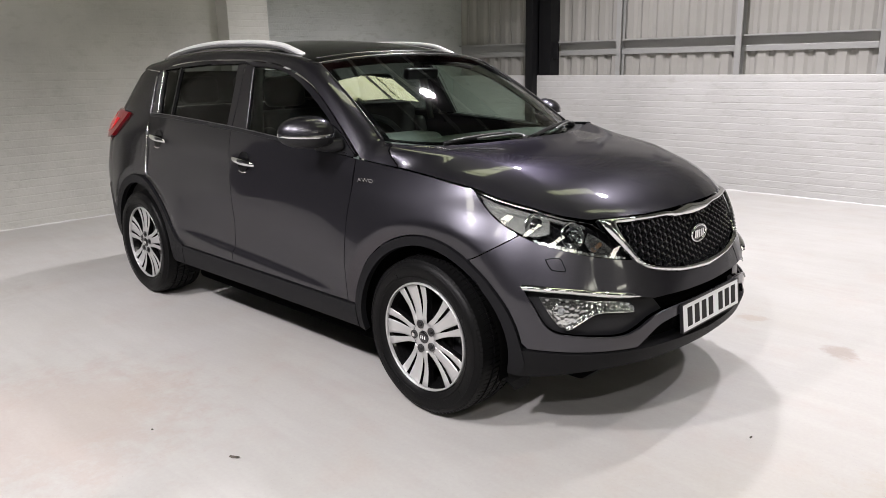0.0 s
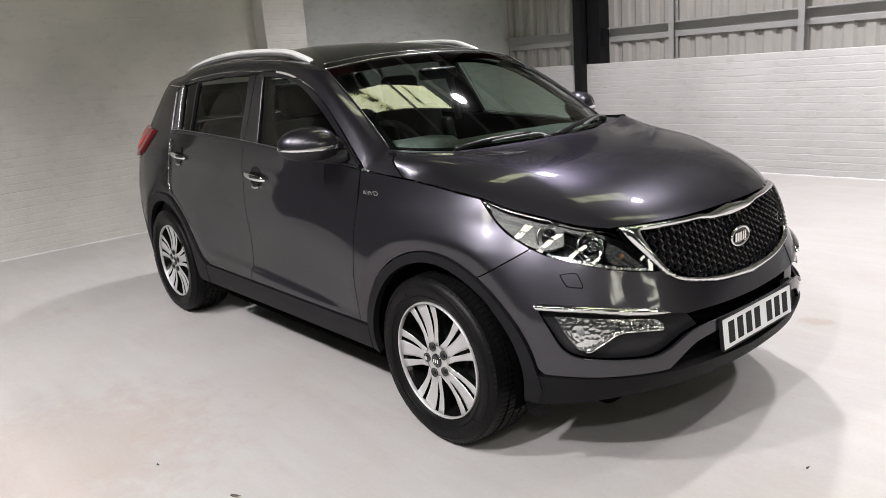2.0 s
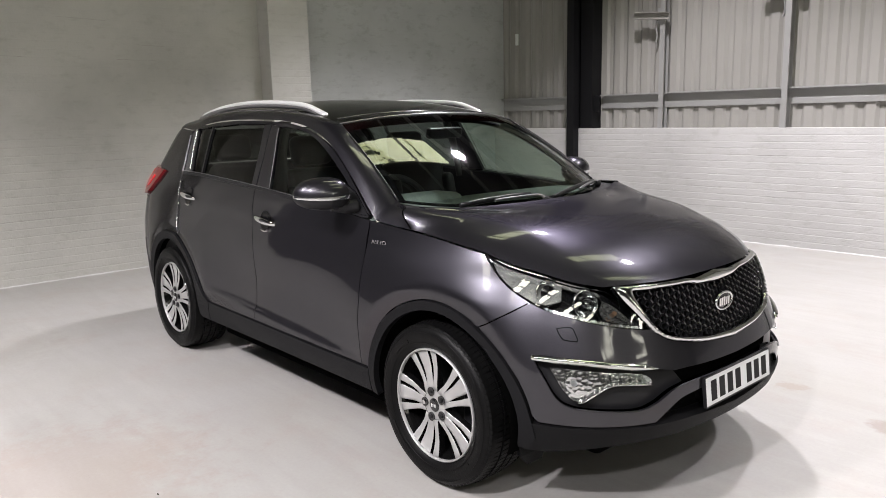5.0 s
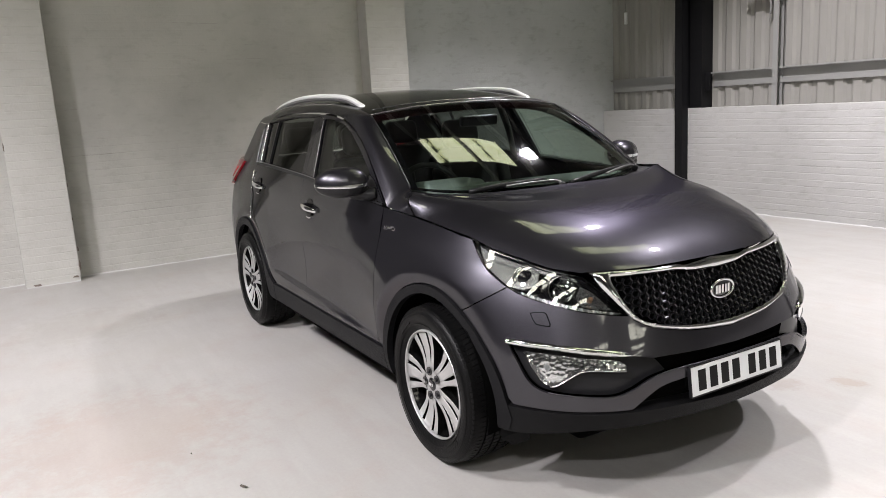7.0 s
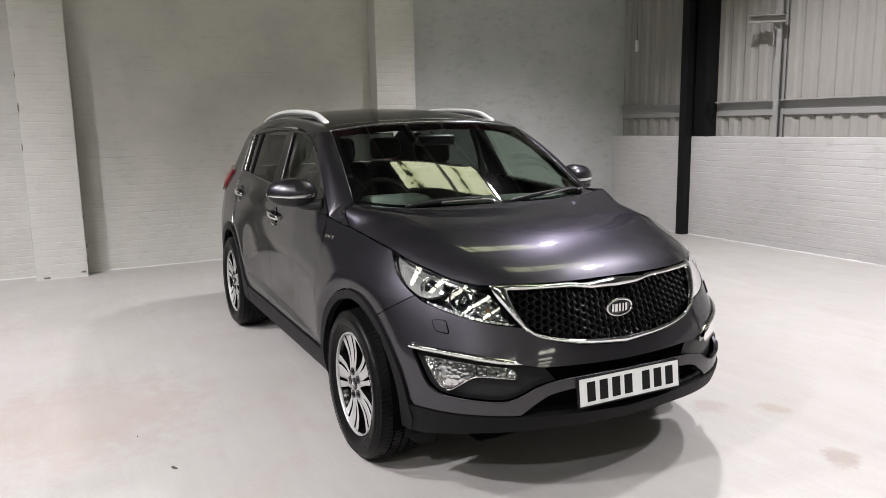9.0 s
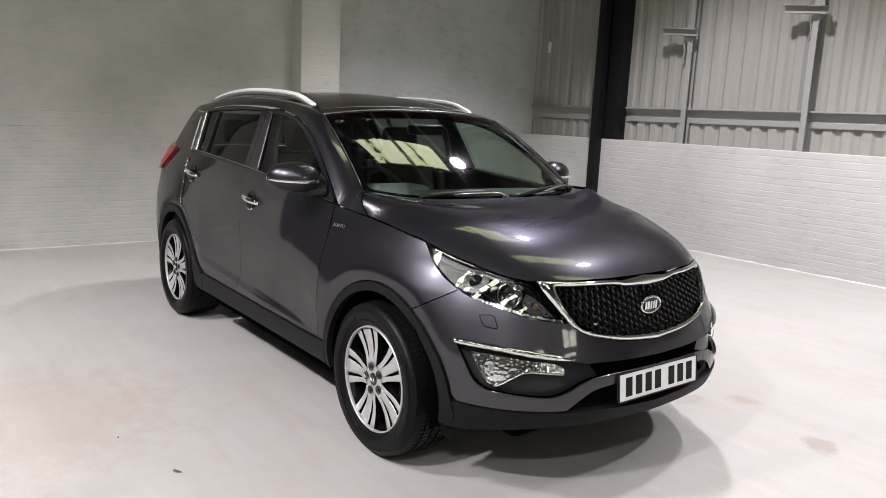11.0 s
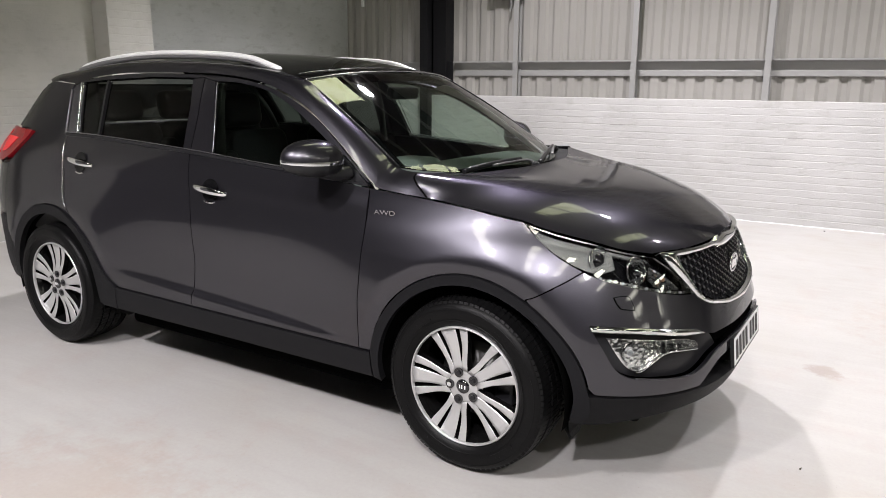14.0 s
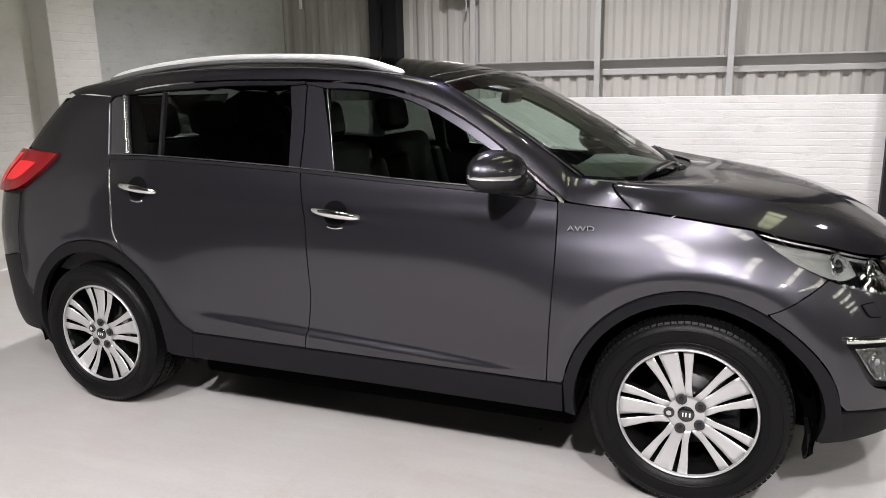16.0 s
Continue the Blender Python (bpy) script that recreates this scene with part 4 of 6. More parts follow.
def wheel(x, side, phase):
    """Wheel with its face at y = 0 looking to -y, turned round for the left side."""
    hub = part("wheel", turn_profile([(0.0005, 0.19), (0.19, 0.19), (0.203, 0.18), (0.206, 0.075), (0.211, 0.062), (0.2125, 0.03), (0.2235, 0.012), (0.2285, -0.004)], 72), SPOKEBLACK, car, "gloss black alloy wheel with machined spokes")
    R = WHEEL_R
    tp = [(0.226, 0.015), (0.236, -0.004), (0.250, -0.016), (0.275, -0.026), (0.300, -0.028), (0.318, -0.020), (0.328, -0.008), (R - 0.010, 0.010), (R - 0.008, 0.03), (R - 0.008, 0.19), (R - 0.010, 0.206), (0.30, 0.232), (0.236, 0.215)]
    part("tyre", turn_profile(tp, 96), RUBBER, hub, "black rubber tyre with moulded tread")
    # tread blocks: ribs broken by sipes
    bm = bmesh.new()
    n = 92
    for band, (ya, yb, sk) in enumerate(((0.004, 0.044, 0.012), (0.052, 0.088, 0.006), (0.096, 0.126, 0.0), (0.134, 0.170, -0.006), (0.178, 0.214, -0.012))):
        for i in range(n):
            a0 = 2 * math.pi * (i + 0.08 + 0.3 * band) / n
            a1 = 2 * math.pi * (i + 0.88 + 0.3 * band) / n
            ro = R - (0.003 if band in (0, 4) else 0)
            pts = []
            for yy, s0 in ((ya, 0), (yb, sk)):
                for aa in (a0, a1):
                    t = aa + s0 * 2
                    ri = ro if not (band == 0 and yy == ya) and not (band == 4 and yy == yb) else R - 0.012
                    pts.append((ri * math.cos(t), yy, ri * math.sin(t)))
            vt = [bm.verts.new(p) for p in pts]
            vb = [bm.verts.new((p[0] * 0.965, p[1], p[2] * 0.965)) for p in pts]
            for q in ((0, 1, 3, 2),):
                bm.faces.new([vt[k] for k in q])
            for a, b in ((0, 1), (1, 3), (3, 2), (2, 0)):
                bm.faces.new((vt[a], vt[b], vb[b], vb[a]))
    # lugs that run over the shoulder on to the tyre wall
    for i in range(n):
        for y_sign in (0, 1):
            ya, yb = (0.006, -0.019) if y_sign == 0 else (0.212, 0.226)
            a0, a1 = 2 * math.pi * (i + 0.06) / n, 2 * math.pi * (i + 0.84) / n
            vs = []
            for rad, yy, up in ((R - 0.007, ya, 0.0), (0.332, (ya + yb) / 2, 0.0016), (0.3245, yb + (0.008 if y_sign == 0 else -0.004), 0.0012), (0.3215, yb + (0.006 if y_sign == 0 else -0.002), -0.001)):
                out = -up if y_sign == 0 else up
                vs.append([bm.verts.new(((rad + up) * math.cos(t), yy + out * 0.8, (rad + up) * math.sin(t))) for t in (a0, a1)])
            for p, q in zip(vs, vs[1:]):
                bm.faces.new((p[0], p[1], q[1], q[0]))
    bmesh.ops.recalc_face_normals(bm, faces=bm.faces[:])
    tagged(part("tread", bm, RUBBER, hub), kind="stuff")
    # raised marks moulded on the tyre wall, as plain bars
    for start, count in ((30, 7), (118, 5), (208, 7), (300, 5)):
        bm = bmesh.new()
        outer, inner = [], []
        for j in range(count * 2 + 1):
            an = radians(start + 2.2 * j)
            k = 0.290 if j % 2 else 0.284
            outer.append((k * math.cos(an), k * math.sin(an)))
            inner.append((0.272 * math.cos(an), 0.272 * math.sin(an)))
        ring = outer + inner[::-1]
        top = [bm.verts.new((x, -0.0284, z)) for x, z in ring]
        low = [bm.verts.new((x, -0.0235, z)) for x, z in ring]
        m = len(outer)
        for j in range(m - 1):
            bm.faces.new((top[j], top[j + 1], top[2 * m - 2 - j], top[2 * m - 1 - j]))
        for j in range(2 * m):
            bm.faces.new((top[j], top[(j + 1) % (2 * m)], low[(j + 1) % (2 * m)], low[j]))
        bmesh.ops.recalc_face_normals(bm, faces=bm.faces[:])
        part("sidewall_mark", bm, RUBBER, hub)
    # raised rings and marks on the tyre wall
    bm = bmesh.new()
    for rr in (0.262, 0.306):
        rg = turn_profile([(rr - 0.0022, -0.0225 if rr < 0.3 else -0.0275), (rr, -0.026 if rr < 0.3 else -0.030), (rr + 0.0022, -0.0235 if rr < 0.3 else -0.0265)], 96)
        me = mesh_of(rg, "ring", True)
        bm.from_mesh(me)
    part("sidewall_ring", bm, RUBBER, hub)
    part("rim", turn_profile([(0.2265, 0.004), (0.2275, -0.010), (0.230, -0.014), (0.234, -0.012), (RIM_R, -0.004), (RIM_R - 0.004, 0.01)], 96), MACHINED, hub, "bright machined rim edge")
    y0, y1 = -0.004, 0.034
    for k in range(5):
        c = phase + 36 + 72 * k
        mid = [(q, -w, w) for q, w in ((0.062, 14.0), (0.085, 13.0), (0.095, 12.3), (0.11, 10.4), (0.13, 9.5), (0.16, 9.0), (0.20, 8.7), (0.229, 8.5))]
        a = [(0.062, 14.0, 36.0), (0.085, 13.0, 29.0), (0.095, 12.7, 26.6), (0.11, 13.4, 24.8), (0.13, 13.9, 23.6), (0.16, 13.8, 22.8), (0.20, 13.2, 22.2), (0.229, 12.8, 21.8)]
        for e in (mid, a, [(r, -q, -p) for r, p, q in a]):
            ob = part("spoke", spoke_face([(r, c + p, c + q) for r, p, q in e], y0, y1), MACHINED, hub)
            ob.data.materials.append(SPOKEBLACK)
        an = radians(c)
        bm = bmesh.new()
        bmesh.ops.create_cone(bm, cap_ends=True, segments=6, radius1=0.0105, radius2=0.0095, depth=0.02, matrix=pose(0.056 * math.cos(an), -0.004, 0.056 * math.sin(an), 90, 0, 0))
        part("wheel_nut", bm, CHROME if k == 1 else SATIN, hub)
        bm = bmesh.new()
        bmesh.ops.create_cone(bm, cap_ends=True, segments=20, radius1=0.0185, radius2=0.0185, depth=0.006, matrix=pose(0.056 * math.cos(an), -0.006, 0.056 * math.sin(an), 90, 0, 0))
        part("nut_pocket", bm, GLOSSBLACK, hub)
    part("hub_face", turn_profile([(0.0005, -0.003), (0.03, -0.0035), (0.058, -0.003), (0.066, 0.0)], 48), MACHINED, hub)
    part("centre_cap", turn_profile([(0.0005, -0.011), (0.020, -0.0105), (0.0275, -0.007), (0.0285, 0.0)], 40), GLOSSBLACK, hub, "gloss black centre cap")
    bm = bmesh.new()
    for i, (dx, w) in enumerate(((-0.012, 0.004), (-0.002, 0.004), (0.010, 0.005))):
        box(bm, dx, dx + w, -0.0125, -0.0115, -0.007, 0.007)
    part("cap_mark", bm, ALU, hub)
    part("brake_disc", turn_profile([(0.0005, 0.05), (0.06, 0.05), (0.068, 0.058), (0.07, 0.098), (0.152, 0.098), (0.155, 0.104), (0.155, 0.12)], 64), DISC, hub)
    bm = boxed(0.095, 0.175, 0.066, 0.13, -0.07, 0.07, bevel=0.012)
    part("brake_caliper", bm, SATIN, hub)
    hub.matrix_basis = pose(x, side * 0.865, WHEEL_R, 0, 0, 180 if side > 0 else 0)
    return hub


wheel(1.32, -1, 72)
wheel(-1.32, -1, 50)
wheel(1.32, 1, 20)
wheel(-1.32, 1, 35)

# wheel wells and floor pan, coloured black for the shade under the car; mud flaps
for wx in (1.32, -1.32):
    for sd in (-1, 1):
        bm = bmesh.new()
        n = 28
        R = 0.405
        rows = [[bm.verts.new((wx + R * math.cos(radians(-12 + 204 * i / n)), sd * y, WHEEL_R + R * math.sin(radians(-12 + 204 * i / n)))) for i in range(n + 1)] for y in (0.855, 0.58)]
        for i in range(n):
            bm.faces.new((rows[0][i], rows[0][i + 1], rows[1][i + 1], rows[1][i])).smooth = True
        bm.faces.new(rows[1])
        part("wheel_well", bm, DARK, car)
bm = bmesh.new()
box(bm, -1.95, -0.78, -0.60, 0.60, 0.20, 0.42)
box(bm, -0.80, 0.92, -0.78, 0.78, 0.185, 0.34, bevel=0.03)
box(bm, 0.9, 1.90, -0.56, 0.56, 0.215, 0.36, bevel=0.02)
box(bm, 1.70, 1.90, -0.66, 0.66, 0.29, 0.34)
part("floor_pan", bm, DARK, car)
bm = bmesh.new()
for ax in (1.32, -1.32):
    tube(bm, [(ax, -0.8, WHEEL_R - 0.02), (ax, 0.8, WHEEL_R - 0.02)], 0.035)
part("axle", bm, SATIN, car)


def flap(x, side, h):
    bm = bmesh.new()
    prof = [(0.0, 0.0), (0.012, -h * 0.55), (-0.004, -h), (-0.012, -h), (-0.006, -h * 0.5), (-0.012, 0.0)]
    a = [bm.verts.new((x + px, side * 0.66, 0.30 + pz)) for px, pz in prof]
    b = [bm.verts.new((x + px, side * (0.80 if pz > -h * 0.9 else 0.74), 0.30 + pz)) for px, pz in prof]
    bm.faces.new(a)
    bm.faces.new(b[::-1])
    for i in range(len(prof)):
        k = (i + 1) % len(prof)
        bm.faces.new((a[i], a[k], b[k], b[i]))
    bmesh.ops.recalc_face_normals(bm, faces=bm.faces[:])
    return part("mud_flap", bm, PLASTIC, car, "black rubber flap under the sill")


for sd in (-1, 1):
    flap(1.715, sd, 0.12)
    flap(-0.885, sd, 0.10)

# dark inner skins behind the gaps
INNER = [(0.90, 0.30), (0.88, 0.55), (0.95, 0.72), (0.95, 1.02), (0.5, 1.065), (-1.2, 1.13), (-1.12, 0.78), (-0.93, 0.60), (-0.80, 0.30)]
panel("inner_skin", INNER, CABIN, car, "black door lining", off=-0.055, thick=0.0)

INNER2 = [(-1.22, 0.62), (-2.30, 0.62), (-2.30, 1.20), (-1.22, 1.185)]
panel("inner_skin", INNER2, CABIN, car, "black luggage bay lining", off=-0.06, thick=0.0)

# ---- roof rails ----
RAILFOOT = plain("grey_rail_foot", (0.16, 0.16, 0.16), 0.4, 0.3)
for sd in (-1, 1):
    bm = bmesh.new()
    pts = curve([(0.155, sd * 0.560, 1.512), (0.09, sd * 0.562, 1.535), (-0.05, sd * 0.566, 1.572), (-0.30, sd * 0.568, 1.592), (-0.65, sd * 0.566, 1.600), (-0.95, sd * 0.562, 1.588), (-1.2, sd * 0.556, 1.562), (-1.38, sd * 0.55, 1.530)], 8)
    tube(bm, [p - Vector((0, 0, 0.004)) for p in pts], 0.0175, 0.0135, seg=14, scale=lambda t: min(1.0, 0.35 + 12 * min(t, 1 - t) + 0.15))
    part("roof_rail", bm, ALU, car, "satin silver roof rail")
    bm = bmesh.new()
    tube(bm, [(p[0], sd * 0.568, p[2] - 0.019) for p in pts], 0.012, 0.014, seg=8)
    part("rail_foot", bm, RAILFOOT, car)

# ---- door mirrors ----


def mirror(sd):
    """Door mirror, upper shell painted, lower shell coloured black for its shaded underside; the far one is turned in a
    little.
    """
    reach = 0.935 if sd < 0 else 0.862
    def shell(lo, hi, grow):
        def fn(s, t):
            a = 2 * math.pi * s
            b = lo + (hi - lo) * t
            cx, cy, cz = math.cos(a) * math.cos(b), math.sin(a) * math.cos(b), math.sin(b)
            def sp(v, p):
                return math.copysign(abs(v) ** p, v)
            x = 0.100 * sp(cx, 0.85) * (1.0 if cx > 0 else 0.72) * (1.0 - 0.22 * max(0.0, -cy))
            y = 0.118 * sp(cy, 0.82)
            z = (0.078 if cz > 0 else 0.066) * sp(cz, 0.86) * (1.0 + 0.10 * (y / 0.118))
            return Vector((0.65 + (x + 0.25 * y) * grow, sd * (reach - y * grow), 1.160 + z * grow - 0.008 * x / 0.1))
        return fn
    base = part("door_mirror", net(shell(0.03, math.pi / 2, 1.0), 40, 14), PAINT, car, "painted door mirror with indicator strip")
    # satin black puts the underside's shade into the colour
    part("mirror_shaded_lower", net(shell(-math.pi / 2, -0.08, 1.0), 40, 14), SATIN, base)
    part("mirror_indicator", net(shell(-0.10, 0.05, 1.006), 40, 4), CHROME, base, "clear indicator strip")
    bm = bmesh.new()
    tube(bm, curve([(0.68, sd * 0.90, 1.115), (0.705, sd * 0.84, 1.102), (0.73, sd * 0.79, 1.105)], 4), 0.045, 0.030, seg=12)
    part("mirror_arm", bm, SATIN, base)
    return base


mirror(-1)
mirror(1)

# ---- door handles ----


def handle(u, z, sd):
    def cup(s, t):
        a, r = 2 * math.pi * s, t
        uu, zz = u + 0.054 * r * math.cos(a), z + 0.006 + 0.050 * r * math.sin(a)
        p = on(uu, zz, 0.0085 - 0.002 * (1 - r))
        return Vector((p.x, p.y * -sd, p.z))
    base = part("door_handle", net(cup, 28, 6), CUP, car, "chrome door handle over dark cup")
    bm = bmesh.new()
    pts = []
    for i in range(13):
        k = i / 12
        uu = u - 0.112 + 0.224 * k
        p = on(uu, z + 0.004 - 0.045 * (k - 0.5) * 0.5, 0.010 + 0.028 * math.sin(math.pi * k) ** 0.6)
        pts.append(Vector((p.x, p.y * -sd, p.z)))
    tube(bm, pts, 0.008, 0.0165, seg=12, scale=lambda t: 0.35 + 0.65 * math.sin(math.pi * min(max(t, 0.04), 0.96)) ** 0.5)
    part("handle_grip", bm, CHROME, base, "chrome grip")
    bm = bmesh.new()
    pts = [Vector((q.x, q.y * -sd, q.z)) for q in (on(u - 0.035 + 0.07 * i / 8, z - 0.046 - 0.006 * math.sin(math.pi * i / 8), 0.008) for i in range(9))]
    tube(bm, pts, 0.003, 0.004, seg=8)
    part("cup_edge", bm, CHROME, base)


for sd in (-1, 1):
    handle(-0.025, 0.970, sd)
    handle(-1.03, 1.033, sd)

# bright guard strip along the rear edge of each rear door
for rd, sd in zip(rdoors, (-1, 1)):
    bm = bmesh.new()
    tube(bm, [Vector((p.x, p.y * -sd, p.z)) for p in (on(u, z, 0.006) for u, z in curve([(-1.213, 1.125), (-1.19, 1.00), (-1.180, 0.925), (-1.164, 0.85), (-1.135, 0.80)], 6))], 0.0035, 0.0035, seg=8, up=Vector((1, 0, 0.1)))
    part("edge_guard", bm, CHROME, rd, "thin chrome door edge guard")
DIMTRIM = plain("dim_bright_trim", (0.22, 0.22, 0.23), 0.3, 0.9)
# chrome slips beside the windows
for sd in (-1, 1):
    for line, name, w in (([(-1.213, 1.442), (-1.165, 1.30), (-1.125, 1.187)], "window_slip", 0.009), ([(-0.135, 1.452), (-0.092, 1.30), (-0.052, 1.142)], "window_slip", 0.0022), ([(-1.296, 1.405), (-1.262, 1.28), (-1.236, 1.18)], "window_slip", 0.004)):
        bm = bmesh.new()
        tube(bm, [Vector((p.x, p.y * -sd, p.z)) for p in (on(u, z, 0.003) for u, z in curve(line, 8))], w, min(0.004, w), seg=8)
        part(name, bm, CHROME if w > 0.005 else DIMTRIM, car, "thin chrome window slip")
    bm = bmesh.new()
    tube(bm, [Vector((p.x, p.y * -sd, p.z)) for p in (on(u, z, 0.008) for u, z in curve([(-1.225, 1.182), (-0.913, 1.178), (-0.265, 1.148), (0.222, 1.116), (0.52, 1.099)], 10))], 0.003, 0.0025, seg=6)
    part("belt_chrome", bm, DIMTRIM, car)


BADGEMETAL = plain("worn_chrome_letters", (0.33, 0.33, 0.35), 0.18, 1.0)


def words(text, size, m, material, parent, name, depth=0.002):
    """Raised letters."""
    cu = bpy.data.curves.new("letters", "FONT")
    cu.body, cu.size, cu.extrude, cu.align_x, cu.align_y = text, size, depth, "CENTER", "CENTER"
    tmp = bpy.data.objects.new("letters", cu)
    me = bpy.data.meshes.new_from_object(tmp)
    bpy.data.objects.remove(tmp)
    ob = new(name, me)
    ob.data.materials.append(material)
    ob.matrix_basis = m
    ob.parent = parent
    return ob


for sd in (-1, 1):
    p = on(0.936, 0.962, 0.006)
    ob = words("AWD", 0.027, pose(p.x, p.y * -sd, p.z, 97, 0, 6.5 if sd < 0 else 173.5) @ Matrix.Diagonal((1.45, 1, 1, 1)), BADGEMETAL, car, "drive_badge", 0.003)

AMBERDIM = plain("frosted_amber_bulb", (0.55, 0.33, 0.20), 0.2, 0.3)

# ---- nose: grille net, badge, number plate, lamps ----


def inside(poly, u, z):
    c = False
    n = len(poly)
    for i in range(n):
        a, b = poly[i], poly[(i + 1) % n]
        if (a[1] > z) != (b[1] > z) and u < (b[0] - a[0]) * (z - a[1]) / (b[1] - a[1]) + a[0]:
            c = not c
    return c


RIMP = [(p.x, p.y) for p in RIM_IN] + [(MID + 0.001, 0.643), (MID + 0.001, 0.828)]


def cell(u, z, sd, ru=0.0175, rz=0.0125):
    """One cell of the grille net: a hexagon ring with a sunken inner edge."""
    bm = bmesh.new()
    rings = []
    for k, off in ((1.0, 0.000), (0.80, 0.004), (0.58, -0.016)):
        ring = []
        for i in range(6):
            a = radians(60 * i)
            p = on(u + ru * k * math.cos(a) * (1 if True else 1), z + rz * k * math.sin(a) * 1.1547, off - 0.006)
            ring.append(bm.verts.new((p.x, p.y * -sd, p.z)))
        rings.append(ring)
    for a, b in zip(rings, rings[1:]):
        for i in range(6):
            bm.faces.new((a[i], a[(i + 1) % 6], b[(i + 1) % 6], b[i]))
    return bm


net_base = part("grille_net", boxed(2.02, 2.03, -0.01, 0.01, 0.70, 0.71), DARK, car, "gloss black honeycomb grille net")
NETMAT = plain("gloss_black_net", (0.010, 0.010, 0.011), 0.11, coat=0.8)
for sd in (-1, 1):
    row = 0
    z = 0.650
    while z < 0.846:
        u = MID - (0.0 if row % 2 == 0 else 0.0275)
        while u > 2.08:
            if inside(RIMP, u - 0.006, z) or (u > MID - 0.005 and 0.648 < z < 0.832):
                if not (sd > 0 and u > MID - 0.005):
                    part("grille_cell", cell(u, z, sd), NETMAT, net_base)
            u -= 0.055
        z += 0.0138
        row += 1

# oval badge with a plain mark
bc = on(MID, 0.752, 0.008)
badge = part("badge", net(lambda s, t: Vector((bc.x - 0.004 * t * t, 0.062 * t * math.cos(2 * math.pi * s), 0.752 + 0.034 * t * math.sin(2 * math.pi * s))), 40, 4), GLOSSBLACK, car, "oval black and chrome badge")
bm = bmesh.new()
ring = [Vector((bc.x - 0.002, 0.062 * math.cos(2 * math.pi * i / 40), 0.752 + 0.034 * math.sin(2 * math.pi * i / 40))) for i in range(41)]
tube(bm, ring, 0.0055, 0.0055, seg=8, up=Vector((1, 0, 0)))
part("badge_ring", bm, CHROME, badge)
bm = bmesh.new()
for y0, y1 in ((-0.040, -0.030), (-0.026, -0.012), (-0.006, 0.004), (0.012, 0.020), (0.026, 0.036)):
    box(bm, bc.x, bc.x + 0.004, y0, y1, 0.735, 0.769, bevel=0.0015)
part("badge_mark", bm, CHROME, badge)

# number plate, its characters as plain bars
plate_m = pose(2.158, 0, 0.455, 0, -6, 0)
plate = part("number_plate", boxed(-0.006, 0.006, -0.255, 0.255, -0.055, 0.055, bevel=0.003), PLATEW, car, "white number plate with black bars")
plate.matrix_basis = plate_m
for y0 in (-0.225, -0.163, -0.101, -0.039, 0.052, 0.114, 0.176):
    part("plate_bar", boxed(0.0061, 0.0072, y0 + 0.006, y0 + 0.046, -0.039, 0.039), INK, plate)
bm = bmesh.new()
box(bm, -0.007, 0.0065, -0.259, 0.259, 0.0552, 0.059)
box(bm, -0.007, 0.0065, -0.259, 0.259, -0.059, -0.0552)
box(bm, -0.007, 0.0065, -0.259, -0.2552, -0.059, 0.059)
box(bm, -0.007, 0.0065, 0.2552, 0.259, -0.059, 0.059)
part("plate_frame", bm, SATIN, plate)
bm = boxed(2.10, 2.152, -0.22, 0.22, 0.41, 0.50)
part("plate_carrier", bm, DARK, car)


def bowl(u, z, sd, r, depth, off=-0.02):
    """A round lamp unit set in the housing, looking ahead."""
    p = on(u, z, off)
    n = (normal(u, z) + Vector((1.1, -0.1, -0.1))).normalized()
    q = n.to_track_quat("-Y", "Z").to_matrix().to_4x4()
    bm = turn_profile([(0.0005, depth), (r * 0.5, depth * 0.8), (r * 0.85, depth * 0.25), (r, 0.0), (r * 1.06, 0.006), (r * 1.0, -0.004), (r * 0.9, 0.004)], 36)
    for v in bm.verts:
        c = q @ v.co + p
        v.co = (c.x, c.y * -sd, c.z)
    return bm


